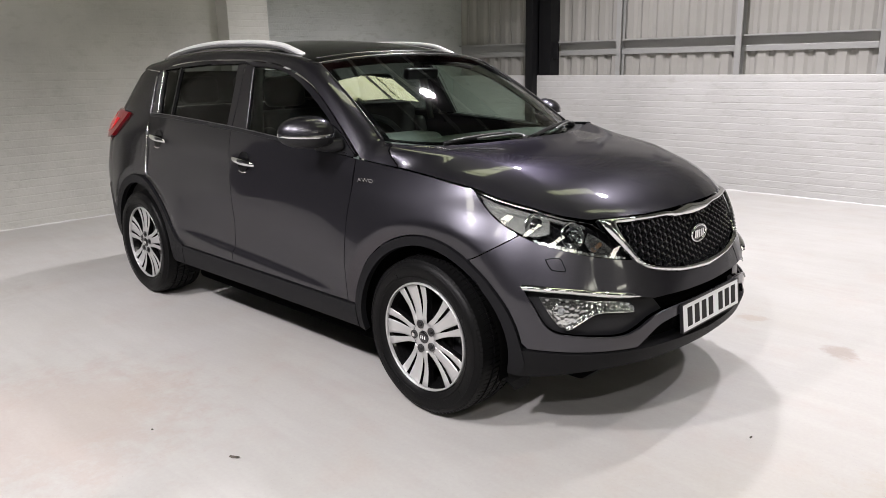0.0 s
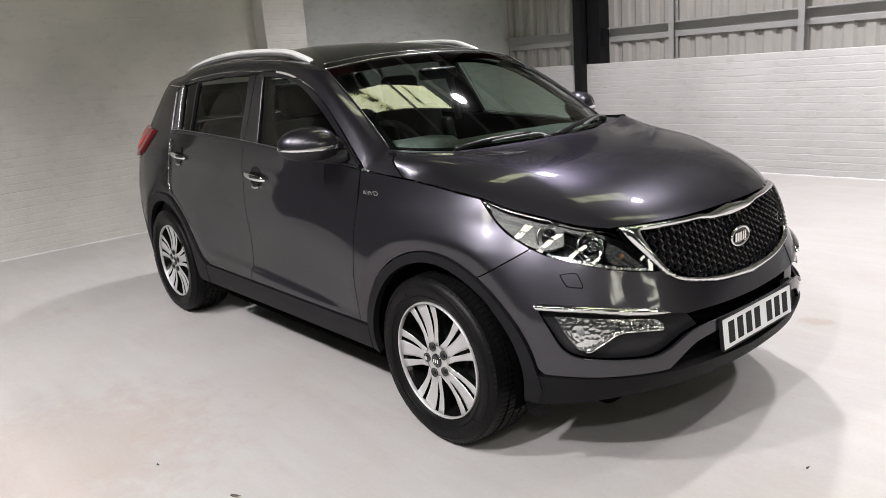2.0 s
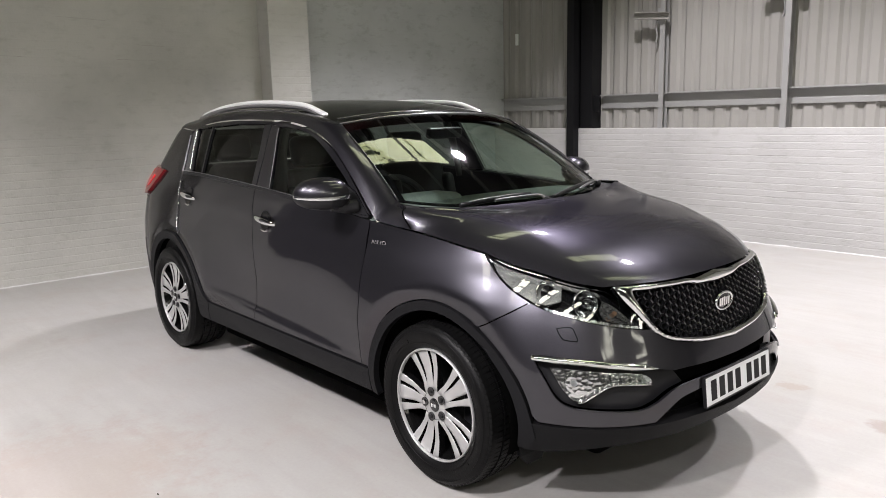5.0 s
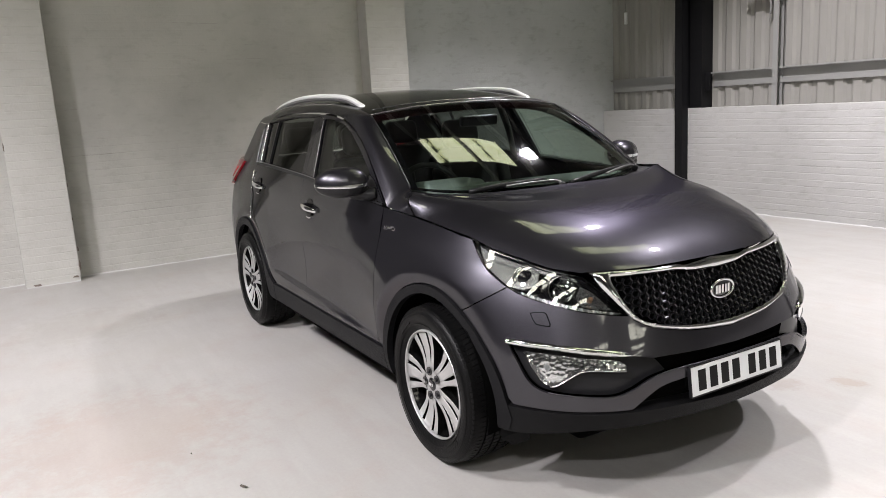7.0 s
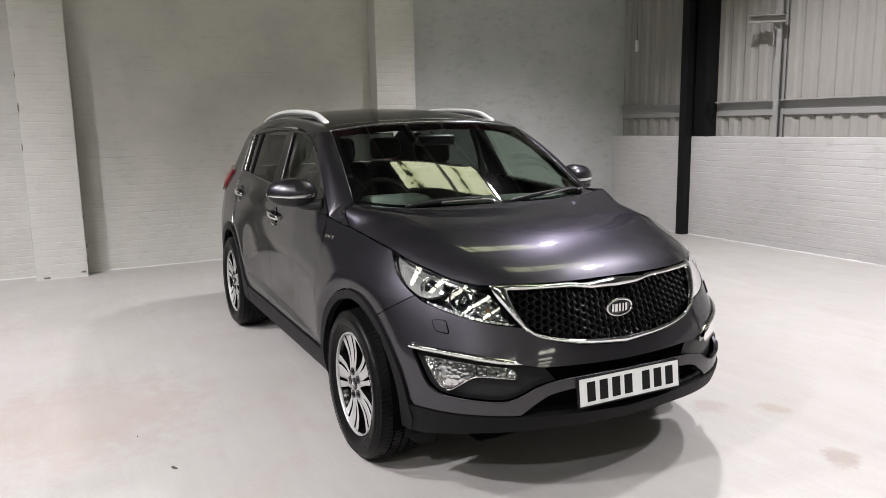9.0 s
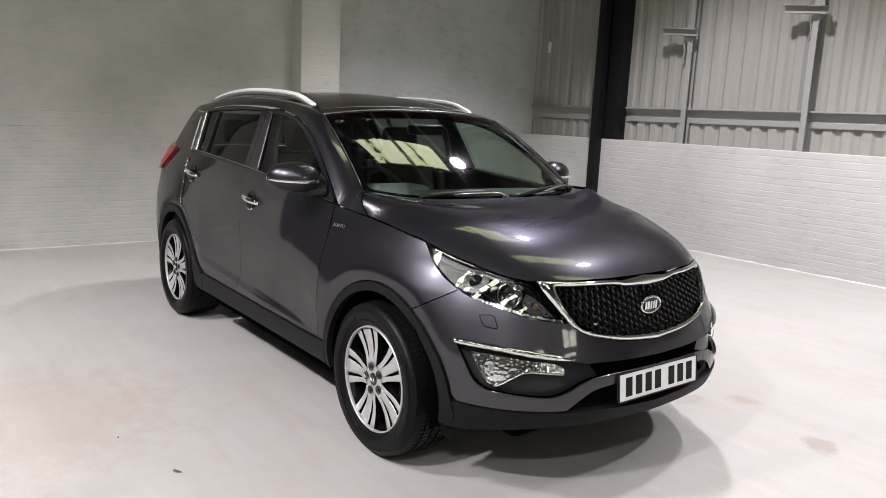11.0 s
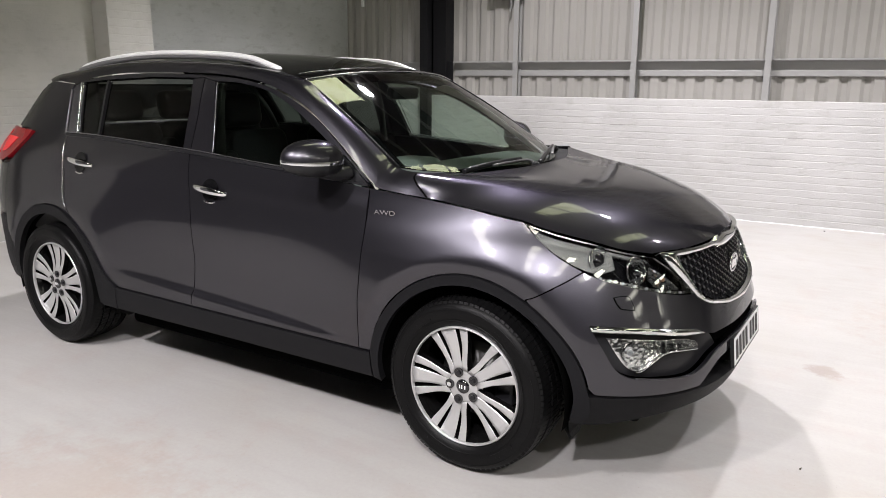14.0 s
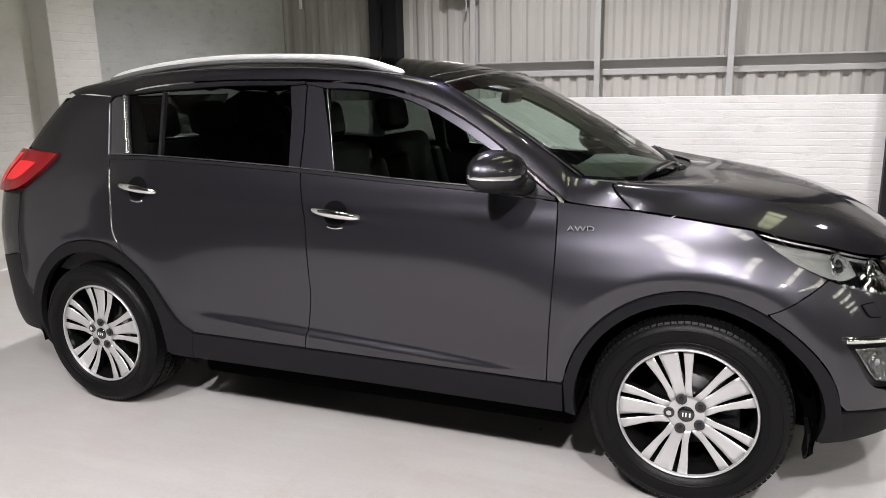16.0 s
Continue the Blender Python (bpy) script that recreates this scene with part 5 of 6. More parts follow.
for sd in (-1, 1):
    def dome(u, z, r, off, bulge):
        p = on(u, z, off)
        n = (normal(u, z) + Vector((1.1, -0.1, -0.1))).normalized()
        q = n.to_track_quat("-Y", "Z").to_matrix().to_4x4()
        bm = turn_profile([(0.0005, -bulge), (r * 0.5, -bulge * 0.82), (r * 0.85, -bulge * 0.35), (r, 0.0)], 30)
        for v in bm.verts:
            c = q @ v.co + p
            v.co = (c.x, c.y * -sd, c.z)
        return bm
    head = part("headlamp_projector", bowl(1.80, 0.858, sd, 0.047, 0.05, -0.018), CHROME, car, "chrome ringed projector lamp")
    part("projector_lens", dome(1.80, 0.858, 0.029, -0.014, 0.012), GLOSSBLACK, head, "dark projector lens")
    head = part("headlamp_reflector", bowl(1.925, 0.822, sd, 0.050, 0.05, -0.018), CHROME, car, "chrome main beam bowl")
    part("reflector_lens", dome(1.925, 0.822, 0.018, -0.022, 0.02), CHROME, head)
    # pale reflector in the rear point of the lamp
    W1 = curve([(1.560, 0.957), (1.643, 0.935), (1.74, 0.914), (1.845, 0.884)]) + curve([(1.845, 0.828), (1.80, 0.816), (1.745, 0.828), (1.663, 0.873), (1.59, 0.926), (1.560, 0.957)])
    part("side_reflector", sheet(W1, sd, off=-0.010, thick=0.01, gap=0.0, lift=lambda u, z: -0.22 * (z - 0.85)), BOWL, car, "silvered side reflector")
    W3 = curve([(1.80, 0.902), (1.88, 0.879), (1.965, 0.858)]) + curve([(1.975, 0.846), (1.88, 0.868), (1.81, 0.890)])
    part("lamp_bezel", sheet(W3, sd, off=-0.020, thick=0.012, gap=0.0), BOWL, car, "bright silvered bezel in the headlamp")
    W2 = curve([(1.985, 0.838), (2.03, 0.81), (2.10, 0.738)]) + curve([(2.10, 0.738), (2.03, 0.748), (1.985, 0.765), (1.97, 0.80)])
    part("indicator_reflector", sheet(W2, sd, off=-0.028, thick=0.01, gap=0.003, lift=lambda u, z: -0.2 * (z - 0.78)), FACET, car, "silvered indicator reflector with amber bulb")
    a = on(2.02, 0.785, -0.016)
    bm = bmesh.new()
    bmesh.ops.create_uvsphere(bm, u_segments=14, v_segments=8, radius=0.009, matrix=Matrix.Translation((a.x, a.y * -sd, a.z)))
    part("indicator_bulb", bm, AMBERDIM, car)
    # running light strip: a row of small clear blocks
    strip = part("running_light", sheet(curve([(1.79, 0.808), (1.895, 0.782), (1.997, 0.754), (2.12, 0.730)]) + curve([(2.11, 0.724), (1.997, 0.744), (1.895, 0.770), (1.80, 0.798)]), sd, off=-0.016, thick=0.012, gap=0.0), BOWL, car, "clear running light strip")
    L = curve([(1.80, 0.803), (1.895, 0.777), (1.997, 0.750), (2.11, 0.727)], 8)
    for i in range(0, 24):
        p = pick([Vector((q.x, q.y, 0)) for q in L], i / 23)
        c = on(p.x, p.y, -0.012)
        bm = bmesh.new()
        bmesh.ops.create_icosphere(bm, subdivisions=1, radius=0.0052, matrix=Matrix.Translation((c.x, c.y * -sd, c.z)))
        part("light_block", bm, LENS if i % 3 else PLATEW, strip)
    # fog lamp: two bowls behind the lens with a rib between
    part("fog_reflector", bowl(1.875, 0.548, sd, 0.036, 0.03, -0.030), CHROME, car)
    part("fog_bulb", dome(1.875, 0.548, 0.016, -0.036, 0.014), PLATEW, car)
    for i in range(4):
        u = 1.985 + 0.032 * i
        part("lamp_rib", sheet([(u, 0.545), (u + 0.0025, 0.545), (u + 0.0025, 0.578 - 0.008 * i), (u, 0.578 - 0.008 * i)], sd, off=-0.018, thick=0.014, gap=0.0), SATIN, car)
    bm = bmesh.new()
    tube(bm, [Vector((p.x, p.y * -sd, p.z)) for p in (on(u, z, -0.008) for u, z in curve([(1.885, 0.482), (1.903, 0.485), (1.943, 0.515), (1.979, 0.538), (2.02, 0.541), (2.112, 0.532)], 5))], 0.003, 0.003, seg=6)
    part("fog_lamp_edge", bm, CHROME, car)
    # washer cover, parking sensor
    WASH = curve([(1.832, 0.738), (1.855, 0.742), (1.878, 0.742)], 3) + curve([(1.886, 0.735), (1.898, 0.702)], 2) + curve([(1.896, 0.692), (1.87, 0.695), (1.852, 0.699)], 3) + [(1.842, 0.715)]
    part("washer_cover", sheet(WASH, sd, off=0.0055, thick=0.006, gap=0.003, du=0.012, dz=0.012), PAINT, car)
    # black rim round the cover draws the shade of its gap
    part("washer_joint", sheet(WASH, sd, off=0.0028, thick=0.004, gap=0.0, du=0.02, dz=0.02), DARK, car)
    s = on(1.72, 0.470, 0.002)
    bm = bmesh.new()
    bmesh.ops.create_uvsphere(bm, u_segments=12, v_segments=6, radius=0.008, matrix=Matrix.Translation((s.x, s.y * -sd, s.z)))
    part("parking_sensor", bm, SATIN, car)
    # bright seam over the bumper bar
    bm = bmesh.new()
    tube(bm, [Vector((p.x, p.y * -sd, p.z)) for p in (on(u, z, 0.002) for u, z in curve(SURROUND[3:] + [(2.35, 0.518), (MID, 0.518)], 6))], 0.0035, 0.0035, seg=6, up=Vector((0.3, 0.1, 1)))
    part("bumper_edge", bm, PAINT, car)

# ---- wipers and scuttle ----
part("scuttle", net(lambda s, t: Vector((pick(WB, 1 - abs(2 * s - 1)).lerp(pick(HREAR[8:], 1 - abs(2 * s - 1)), t * 1.15 - 0.12) + Vector((0, 0, -0.012)))[:]) if s <= 0.5 else Vector((lambda p: (p.x, -p.y, p.z))(pick(WB, 1 - abs(2 * s - 1)).lerp(pick(HREAR[8:], 1 - abs(2 * s - 1)), t * 1.15 - 0.12) + Vector((0, 0, -0.012)))), 40, 4), PLASTIC, car, "black plastic scuttle")


# pale grey: the arm's silvery highlight is put into its colour
WIPERARM = plain("highlight_grey_wiper_arm", (0.16, 0.16, 0.163), 0.3, 0.5)


def wiper(pivot, elbow, tip, blade_a, blade_b):
    arm = bmesh.new()
    tube(arm, curve([pivot, elbow, tip], 6), 0.011, 0.007, seg=8, scale=lambda t: 1.2 - 0.5 * t)
    w = part("wiper", arm, WIPERARM, car, "windscreen wiper, arm lightened for its highlight")
    bm = bmesh.new()
    tube(bm, [Vector(blade_a).lerp(Vector(blade_b), i / 8) + Vector((0, 0, 0.006 * math.sin(math.pi * i / 8))) for i in range(9)], 0.009, 0.012, seg=8)
    part("wiper_blade", bm, SATIN, w)
    bm = bmesh.new()
    bmesh.ops.create_uvsphere(bm, u_segments=14, v_segments=8, radius=0.02, matrix=Matrix.Translation(pivot))
    part("wiper_pivot", bm, SATIN, w)
    return w


def on_screen(s, t, off=0.02):
    return screen(s, t, off)


wiper(on_screen(0.455, -0.03, 0.015), on_screen(0.43, 0.02), on_screen(0.29, 0.008), on_screen(0.42, 0.03), on_screen(0.19, -0.02, 0.015))
wiper(on_screen(0.90, -0.02, 0.015), on_screen(0.86, 0.03), on_screen(0.68, 0.012), on_screen(0.86, 0.03), on_screen(0.49, -0.015, 0.015))

# reddish reflection under the roof's front edge, given as colour
TOPBAND = plain("dark_red_reflection_band", (0.016, 0.003, 0.004), 0.12, coat=0.5)
MOULDING = plain("bright_screen_moulding", (0.42, 0.42, 0.43), 0.22, 0.8)
# black band printed round the windscreen; along the top a red reflection is painted in
for name, s0, s1, t0, t1 in (("screen_band", 0.0, 1.0, 0.90, 1.0), ("screen_band", 0.0, 1.0, 0.0, 0.03), ("screen_band", 0.0, 0.035, 0.0, 1.0), ("screen_band", 0.965, 1.0, 0.0, 1.0)):
    part(name, net(lambda s, t: screen(s0 + (s1 - s0) * s, t0 + (t1 - t0) * t, -0.004), 32 if s1 - s0 > 0.5 else 2, 16 if t1 - t0 > 0.5 else 3), TOPBAND if t0 > 0.5 else GLOSSBLACK, car)
bm = bmesh.new()
tube(bm, [screen(i / 48, 1.0, 0.004) for i in range(49)], 0.005, 0.004, seg=6)
part("screen_moulding", bm, MOULDING, car, "thin bright moulding over the windscreen")
for sgn in (0.0, 1.0):
    bm = bmesh.new()
    tube(bm, [screen(sgn, i / 16, 0.003) for i in range(17)], 0.0045, 0.004, seg=6)
    part("screen_seal", bm, SATIN, car)
bm = bmesh.new()
rf = roof(0.335, -0.36, 0.0, 0.10, 0.0)
tube(bm, [rf(0.03 + 0.94 * i / 40, 0.11) + Vector((0, 0, 0.001)) for i in range(41)], 0.003, 0.002, seg=6)
part("roof_glass_edge", bm, MOULDING, car)

# ---- cabin ----
def lump(x0, x1, y0, y1, z0, z1, r, tilt=0.0):
    bm = boxed(x0 - (x0 + x1) / 2, x1 - (x0 + x1) / 2, y0 - (y0 + y1) / 2, y1 - (y0 + y1) / 2, z0 - (z0 + z1) / 2, z1 - (z0 + z1) / 2)
    bmesh.ops.bevel(bm, geom=bm.edges[:], offset=r, segments=4, affect="EDGES", profile=0.5)
    bmesh.ops.transform(bm, matrix=pose((x0 + x1) / 2, (y0 + y1) / 2, (z0 + z1) / 2, 0, tilt, 0), verts=bm.verts[:])
    for f in bm.faces:
        f.smooth = True
    return bm


def seat(x, y, w):
    s = part("seat", lump(x - 0.25, x + 0.27, y - w, y + w, 0.56, 0.72, 0.05, -6), LEATHER, car, "black leather seat")
    part("seat_back", lump(x - 0.32, x - 0.17, y - w, y + w, 0.66, 1.22, 0.06, -14), LEATHER, s)
    for k in (-1, 1):
        part("seat_bolster", lump(x - 0.29, x - 0.13, y + k * w * 0.95 - 0.045, y + k * w * 0.95 + 0.045, 0.74, 1.12, 0.035, -14), LEATHER, s)
    part("headrest", lump(x - 0.415, x - 0.31, y - 0.13, y + 0.13, 1.225, 1.40, 0.045, -10), LEATHER, s)
    return s


seat(0.01, -0.36, 0.235)
seat(0.01, 0.36, 0.235)
for yy in (-0.40, 0.0, 0.40):
    seat(-0.93, yy, 0.20)
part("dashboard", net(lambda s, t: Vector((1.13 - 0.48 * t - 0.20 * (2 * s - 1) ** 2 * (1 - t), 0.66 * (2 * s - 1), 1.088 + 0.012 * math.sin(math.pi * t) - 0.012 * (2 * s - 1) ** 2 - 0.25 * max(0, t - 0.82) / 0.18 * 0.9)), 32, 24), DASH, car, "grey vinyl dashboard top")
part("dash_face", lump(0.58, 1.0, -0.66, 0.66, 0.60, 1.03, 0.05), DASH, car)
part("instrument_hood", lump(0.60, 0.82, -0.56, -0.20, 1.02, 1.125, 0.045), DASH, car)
bm = bmesh.new()
sw = [Matrix.Translation((0.50, -0.35, 1.02)) @ pose(0, 0, 0, 0, 66, 0) @ Vector((0.185 * math.cos(2 * math.pi * i / 40), 0.185 * math.sin(2 * math.pi * i / 40), 0)) for i in range(41)]
tube(bm, sw, 0.016, 0.014, seg=10, up=Vector((0.8, 0, 0.6)))
wheel_ob = part("steering_wheel", bm, LEATHER, car, "black steering wheel")
part("wheel_boss", lump(0.48, 0.54, -0.43, -0.27, 0.95, 1.07, 0.025, 24), CABIN, wheel_ob)
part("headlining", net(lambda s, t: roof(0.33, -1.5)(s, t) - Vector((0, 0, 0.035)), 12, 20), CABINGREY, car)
bm = lump(0.42, 0.46, -0.12, 0.12, 1.375, 1.435, 0.015, 10)
part("rear_view_mirror", bm, SATIN, car)
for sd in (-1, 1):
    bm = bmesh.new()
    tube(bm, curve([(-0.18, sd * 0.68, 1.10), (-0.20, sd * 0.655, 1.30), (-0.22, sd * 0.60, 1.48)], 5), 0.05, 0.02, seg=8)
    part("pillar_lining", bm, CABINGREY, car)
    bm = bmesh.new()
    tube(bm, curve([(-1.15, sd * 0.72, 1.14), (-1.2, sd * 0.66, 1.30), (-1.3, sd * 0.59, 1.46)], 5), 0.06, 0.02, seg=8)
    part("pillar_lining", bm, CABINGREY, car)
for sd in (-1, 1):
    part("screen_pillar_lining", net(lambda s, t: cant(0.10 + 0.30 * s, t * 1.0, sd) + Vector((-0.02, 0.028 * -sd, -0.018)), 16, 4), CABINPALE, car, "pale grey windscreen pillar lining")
part("parcel_shelf", boxed(-2.0, -1.3, -0.62, 0.62, 1.08, 1.10), CABIN, car)
bm = bmesh.new()
tube(bm, curve([(-1.30, 0.0, 1.545), (-1.33, 0.0, 1.575), (-1.40, 0.0, 1.59)], 4), 0.02, 0.02, seg=8, scale=lambda t: 1.2 - 0.8 * t)
part("aerial", bm, SATIN, car)

# ---- small fixtures of the hall ----


def bracket(x, z):
    """A flanged arm clamped across a stud, with a short hook under it."""
    b = tagged(new("wall_bracket"), "pale steel bracket arm clamped across a cladding stud", "bracket", "wall brackets")
    b.location = (x, Y1 + 0.085, z)
    bm = bmesh.new()
    box(bm, -0.36, 0.10, -0.012, -0.004, 0.0, 0.085, bevel=0.002)
    box(bm, -0.36, 0.10, -0.06, -0.012, 0.078, 0.085, bevel=0.002)
    box(bm, -0.36, 0.10, -0.06, -0.012, 0.0, 0.007, bevel=0.002)
    arm = part("arm", bm, CLAD, b)
    arm.rotation_euler = (0, radians(5), radians(6))
    part("clamp", boxed(-0.045, 0.055, -0.004, 0.0, -0.05, 0.14, bevel=0.001), STEEL, b)
    bm = bmesh.new()
    tube(bm, curve([(-0.05, 0.0, 0.0), (-0.075, 0.02, -0.08), (-0.07, 0.03, -0.18), (-0.09, 0.04, -0.26)], 5), 0.012, 0.012, seg=8)
    part("hook", bm, STEEL, b)
    return b


bracket(-1.70, 2.58)
bracket(-0.15, 2.72)
bracket(1.29, 2.80)

cond = tagged(new("wall_conduit"), "thin white conduit with a small box in the corner", "conduit")
cond.location = (-4.12, Y1 + 0.14, 2.48)
part("conduit_box", boxed(-0.014, 0.014, -0.02, 0.02, 0.0, 0.16, bevel=0.004), PLATEW, cond)
bm = bmesh.new()
tube(bm, [(0, 0, 0.16), (0.002, 0, 0.6), (-0.002, 0, 1.4), (0, 0, 2.6)], 0.006, 0.006, seg=8)
part("pipe", bm, CLAD, cond)

# litter on the floor
for k, (lx, ly, lr, lt) in enumerate(((1.054, -1.622, 0.022, 30), (2.43, -0.15, 0.008, 70), (0.60, -1.74, 0.007, 10), (2.01, 5.21, 0.012, 0), (0.71, -0.465, 0.011, 80))):
    bm = bmesh.new()
    n = 7
    rim = [(lr * math.cos(2 * math.pi * i / n) * (1.0 + 0.25 * math.sin(5 * i + k)), lr * 0.42 * math.sin(2 * math.pi * i / n) * (1 + 0.3 * math.cos(3 * i)), 0.003 + 0.004 * math.cos(2 * i)) for i in range(n)]
    vs = [bm.verts.new(p) for p in rim]
    top = bm.verts.new((0, 0, 0.008))
    low = bm.verts.new((0, 0, 0.0))
    for i in range(n):
        bm.faces.new((vs[i], vs[(i + 1) % n], top))
        bm.faces.new((vs[(i + 1) % n], vs[i], low))
    ob = tagged(part("dry_leaf", bm, LEAF), "small dry brown leaf lying on the floor", "leaf", "leaves on the floor")
    ob.matrix_basis = pose(lx, ly, 0.0, 0, 0, lt)

# ---- painted bricks, proud of their joints ----
COURSE, BRICK_L, JOINT, PERP, PROUD = 0.0756, 0.2250, 0.0035, 0.0, 0.0017


def brick_mesh(length, seed, proud=PROUD):
    """Front of one brick, edges rounded off by many coats of paint; looks to -y."""
    r = random.Random(seed)
    h, c, e = COURSE - JOINT * r.choice((0.05, 0.1, 0.3, 0.6, 1.0)), r.uniform(0.003, 0.010), 0.0
    d = proud * r.uniform(0.92, 1.08)
    bm = bmesh.new()
    back = [bm.verts.new(p) for p in ((0, 0, 0), (length, 0, 0), (length, 0, h), (0, 0, h))]
    j = [r.uniform(-0.0025, 0.0025) for _ in range(8)]
    front = [bm.verts.new(p) for p in ((e, -d, c + j[1]), (length - e, -d, c + j[3]), (length - e, -d, h - c + j[5]), (e, -d, h - c + j[7]))]
    bm.faces.new(front)
    for i in range(4):
        k = (i + 1) % 4
        bm.faces.new((back[i], back[k], front[k], front[i]))
    bmesh.ops.recalc_face_normals(bm, faces=bm.faces[:])
    return bm


FULL = [mesh_of(brick_mesh(BRICK_L, k), "brick") for k in range(10)]
GREY = [mesh_of(brick_mesh(BRICK_L, k + 40, 0.0010), "brick") for k in range(6)]
FLAT = [mesh_of(brick_mesh(BRICK_L, k + 20, 0.0017), "brick") for k in range(10)]
PIERBRICK = [mesh_of(brick_mesh(BRICK_L, k + 60, 0.0017), "brick") for k in range(6)]


def brickwork(a0, a1, z0, z1, place, material, parent, single=None, proud=PROUD):
    """Courses of bricks from a0 to a1 along a wall. place(a, z): the pose of a brick's lower corner. single(a, z): whether it is a part of its own."""
    pool = FULL if material is WALL_W else GREY if material is WALL_G else PIERBRICK if material is WALL_PIER else FLAT
    for me in pool:
        if not me.materials:
            me.materials.append(material)
    rnd = random.Random(int(a0 * 100) + 7)
    verts, faces = [], []
    z, row = z0 + JOINT * 0.5, 0
    while z + COURSE - JOINT <= z1 + 0.012:
        a = a0 - (0.0 if row % 2 == 0 else (BRICK_L + PERP) / 2)
        while a < a1:
            lo, hi = max(a, a0), min(a + BRICK_L, a1)
            if hi - lo > 0.03:
                if hi - lo > BRICK_L - 0.012 and single and single(lo, z):
                    ob = new("brick", pool[rnd.randrange(len(pool))])
                    ob.parent = parent
                    ob.matrix_basis = place(lo, z)
                else:
                    m = place(lo, z)
                    h, c, d, n = COURSE - JOINT * rnd.choice((0.05, 0.1, 0.3, 0.6, 1.0)), rnd.uniform(0.003, 0.010), proud * rnd.uniform(0.92, 1.08), len(verts)
                    L = hi - lo
                    for p in ((0, 0, 0), (L, 0, 0), (L, 0, h), (0, 0, h), (0.0, -d, c), (L, -d, c), (L, -d, h - c), (0.0, -d, h - c)):
                        verts.append(m @ Vector(p))
                    faces.extend(((n + 4, n + 5, n + 6, n + 7), (n, n + 1, n + 5, n + 4), (n + 1, n + 2, n + 6, n + 5), (n + 2, n + 3, n + 7, n + 6), (n + 3, n, n + 4, n + 7)))
            a += BRICK_L + PERP
        z += COURSE
        row += 1
    if verts:
        me = bpy.data.meshes.new("brickwork")
        me.from_pydata([tuple(v) for v in verts], [], faces)
        me.materials.append(material)
        ob = new("brickwork", me)
        ob.parent = parent
        tagged(ob, kind="stuff")


north = lambda a, z: pose(a, Y1, z)
brickwork(-2.87, 9.0, 0.0, WALLTOP, north, WALL_W, wall_north, lambda a, z: -1.05 < a < 2.75)
brickwork(-4.445, -2.99, 0.0, WALLTOP, north, WALL_W, wall_north)
west = lambda a, z: pose(X0, a, z, 0, 0, 90)
brickwork(-1.816, 1.476, 0.0, 1.4364, west, WALL_P, wall_west, lambda a, z: True, proud=0.0017)
brickwork(-1.816, 1.476, 1.4364, 4.2, west, WALL_P, wall_west, proud=0.0006)
brickwork(-3.24, -2.302, 0.0, 4.2, west, WALL_P, wall_west, proud=0.0017)
for (qa, qb), pr in zip(PIER_YS, PIERS):
    brickwork(qa + 0.006, qb - 0.006, 0.0, 4.2, lambda a, z: pose(-4.07, a, z, 0, 0, 90), WALL_PIER, pr, lambda a, z: True, proud=0.0017)
corner = lambda a, z: pose(X0 - 0.147, a, z, 0, 0, 90)
brickwork(1.99, Y1, 0.0, 4.2, corner, WALL_G, wall_corner, lambda a, z: 1.4 < z < 2.85, proud=0.0010)


def cracks(x0, x1, z0, z1, n, seed, place, parent):
    """Hair cracks that run along the bed joints, in broken thin lines."""
    rnd = random.Random(seed)
    bm = bmesh.new()
    for _ in range(n):
        row = rnd.randrange(1, max(2, int((z1 - z0) / COURSE)))
        x, z = rnd.uniform(x0, x1), z0 + row * COURSE
        for _ in range(rnd.randrange(2, 9)):
            step, w = rnd.uniform(0.03, 0.09), rnd.uniform(0.0007, 0.0022)
            z2 = z + rnd.uniform(-0.003, 0.003)
            q = [place @ Vector(p) for p in ((x, -0.0031, z - w), (x + step, -0.0031, z2 - w * 0.6), (x + step, -0.0031, z2 + w * 0.6), (x, -0.0031, z + w))]
            bm.faces.new([bm.verts.new(p) for p in q])
            x, z = x + step * rnd.choice((1.0, 1.0, 1.25)), z2
            if x > x1 - 0.1:
                break
    tagged(part("joint_crack", bm, CRACK, parent), kind="stuff")


CRACK = plain("open_mortar_joint", (0.30, 0.29, 0.27), 0.9, bump=0.4, scale=60)
cracks(-2.8, 8.5, 0.0, WALLTOP - 0.08, 70, 5, Matrix.Translation((0, Y1, 0)), wall_north)
cracks(-1.75, 1.3, 0.0, 3.0, 16, 9, pose(X0, 0, 0, 0, 0, 90), wall_west)


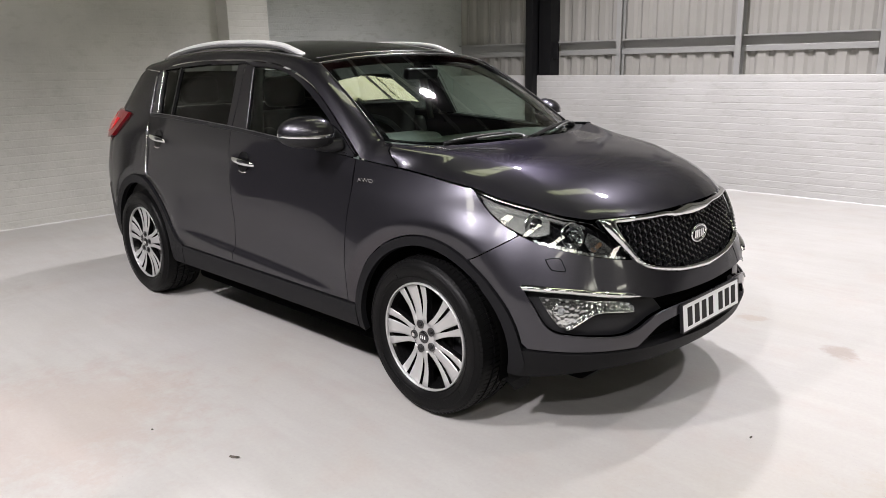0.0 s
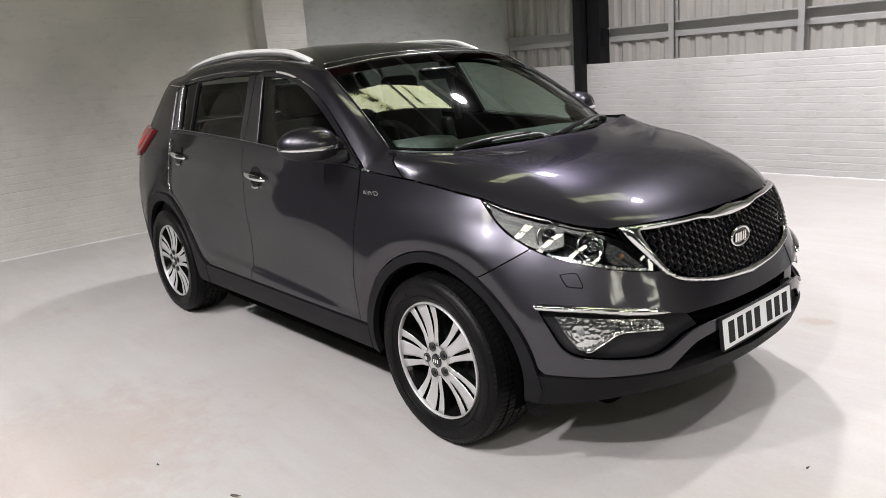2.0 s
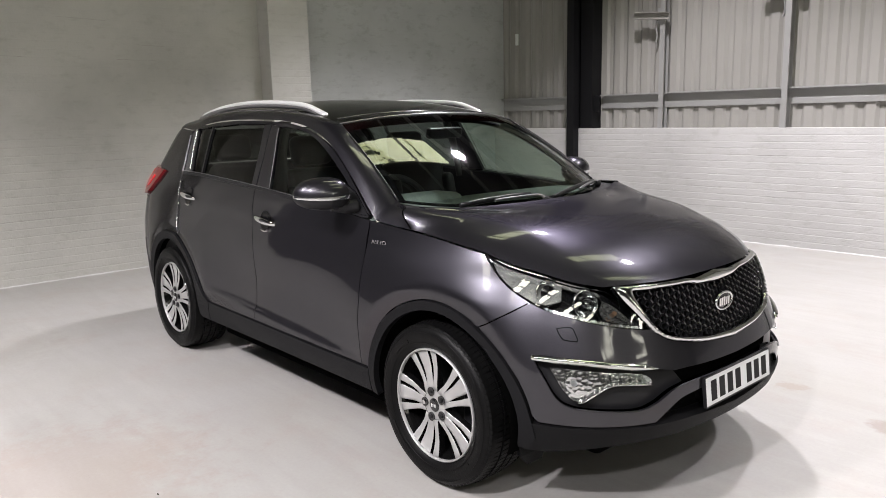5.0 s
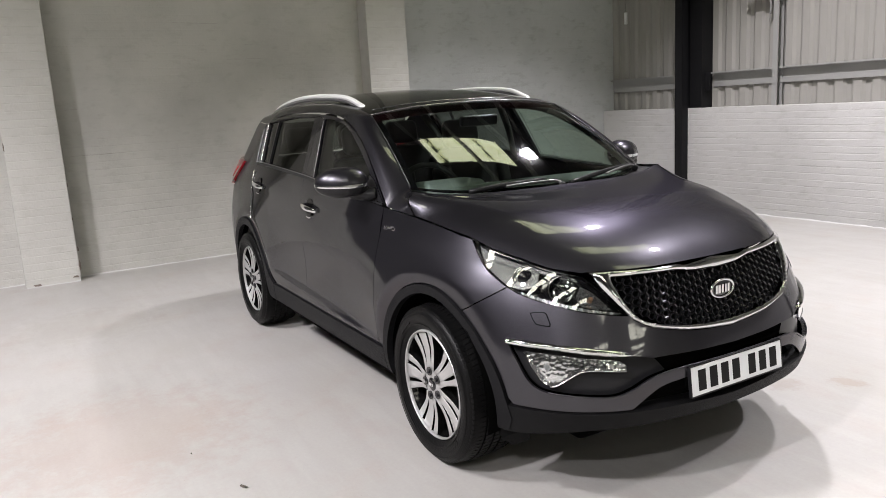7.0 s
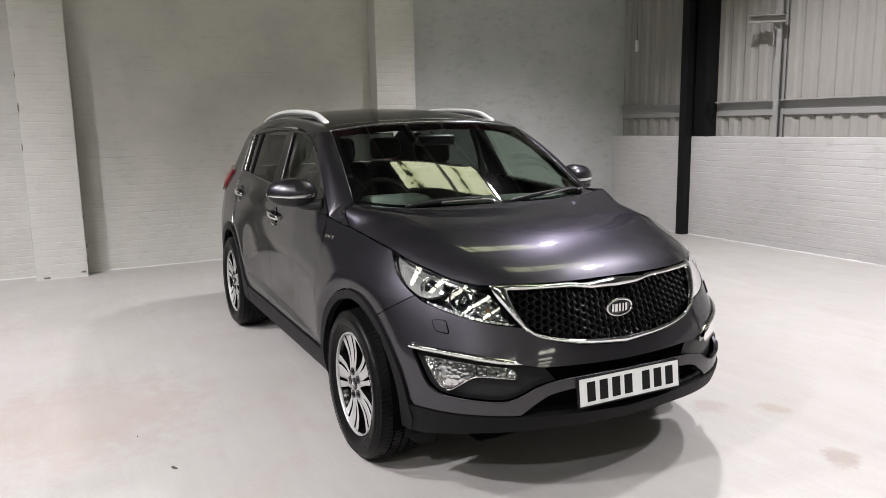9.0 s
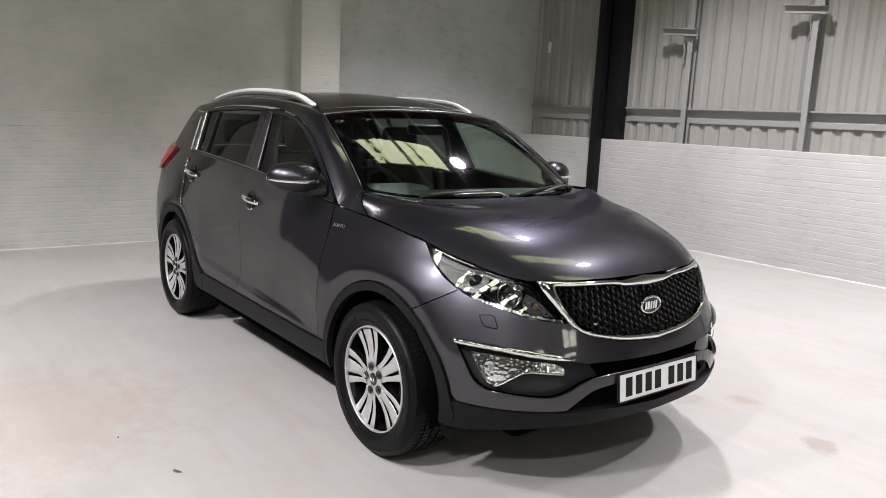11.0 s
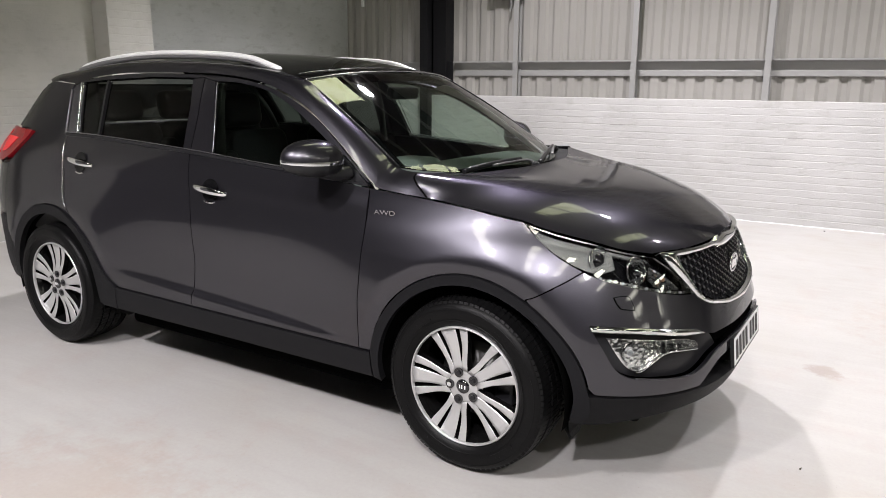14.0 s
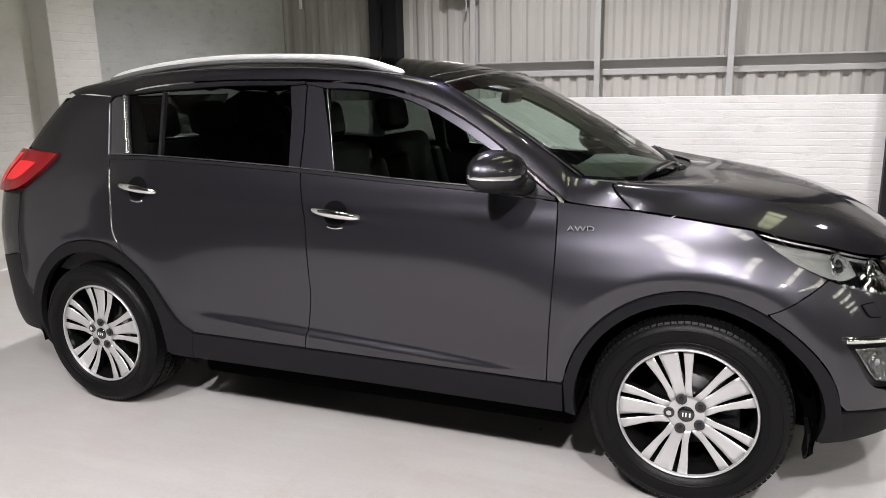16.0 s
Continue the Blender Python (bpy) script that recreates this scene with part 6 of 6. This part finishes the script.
def chips(pr, seed, spots):
    """Flaked paint with brown brick behind it, ragged patches by a pier's edges. spots: (y, z, width, height)."""
    rnd = random.Random(seed)
    for y, z, w, h in spots:
        bm = bmesh.new()
        ring = []
        for k in range(14):
            a = 2 * math.pi * k / 14
            r = rnd.uniform(0.55, 1.0)
            ring.append(bm.verts.new((-4.0668, y + w * r * math.cos(a), z + h * r * math.sin(a))))
        bm.faces.new(ring)
        part("paint_chip", bm, CHIP, pr)


CHIP = plain("bare_brick", (0.16, 0.13, 0.11), 0.9, bump=0.6, scale=80)
chips(PIERS[0], 3, [(-1.812, 0.16, 0.012, 0.06), (-1.808, 0.32, 0.008, 0.03), (-1.86, 0.05, 0.03, 0.014), (-2.294, 1.35, 0.006, 0.05), (-2.292, 1.72, 0.008, 0.07), (-2.294, 2.05, 0.006, 0.04), (-2.2, 0.02, 0.05, 0.014), (-1.941, 2.79, 0.009, 0.032), (-1.817, 0.62, 0.005, 0.02), (-1.816, 0.95, 0.005, 0.03)])


def paint_bead(a0, a1, place, seed):
    """Bead of thick paint and mortar where a wall meets the floor, uneven in width."""
    rnd = random.Random(seed)
    bm = bmesh.new()
    n = max(2, int((a1 - a0) / 0.07))
    rows = []
    for i in range(n + 1):
        a, d, h = a0 + (a1 - a0) * i / n, rnd.uniform(0.010, 0.024), rnd.uniform(0.006, 0.014)
        rows.append([bm.verts.new(place @ Vector(p)) for p in ((a, -d, 0.0005), (a, -d * 0.55, h * 0.7), (a, -0.002, h))])
    for p, q in zip(rows, rows[1:]):
        for k in (0, 1):
            bm.faces.new((p[k], q[k], q[k + 1], p[k + 1]))
    tagged(part("trim", bm, WALL_W, smooth=True), "uneven white paint bead along the wall's foot", "trim", "wall foot beads", "structure")


paint_bead(-2.86, 9.0, Matrix.Translation((0, Y1, 0)), 3)
paint_bead(-4.44, -2.99, Matrix.Translation((0, Y1, 0)), 4)
paint_bead(-3.24, -2.305, pose(X0, 0, 0, 0, 0, 90), 5)
paint_bead(-1.812, 1.472, pose(X0, 0, 0, 0, 0, 90), 6)
for bead, (qa, qb) in enumerate(PIER_YS):
    paint_bead(qa + 0.004, qb - 0.004, pose(-4.07, 0, 0, 0, 0, 90), 7 + bead)
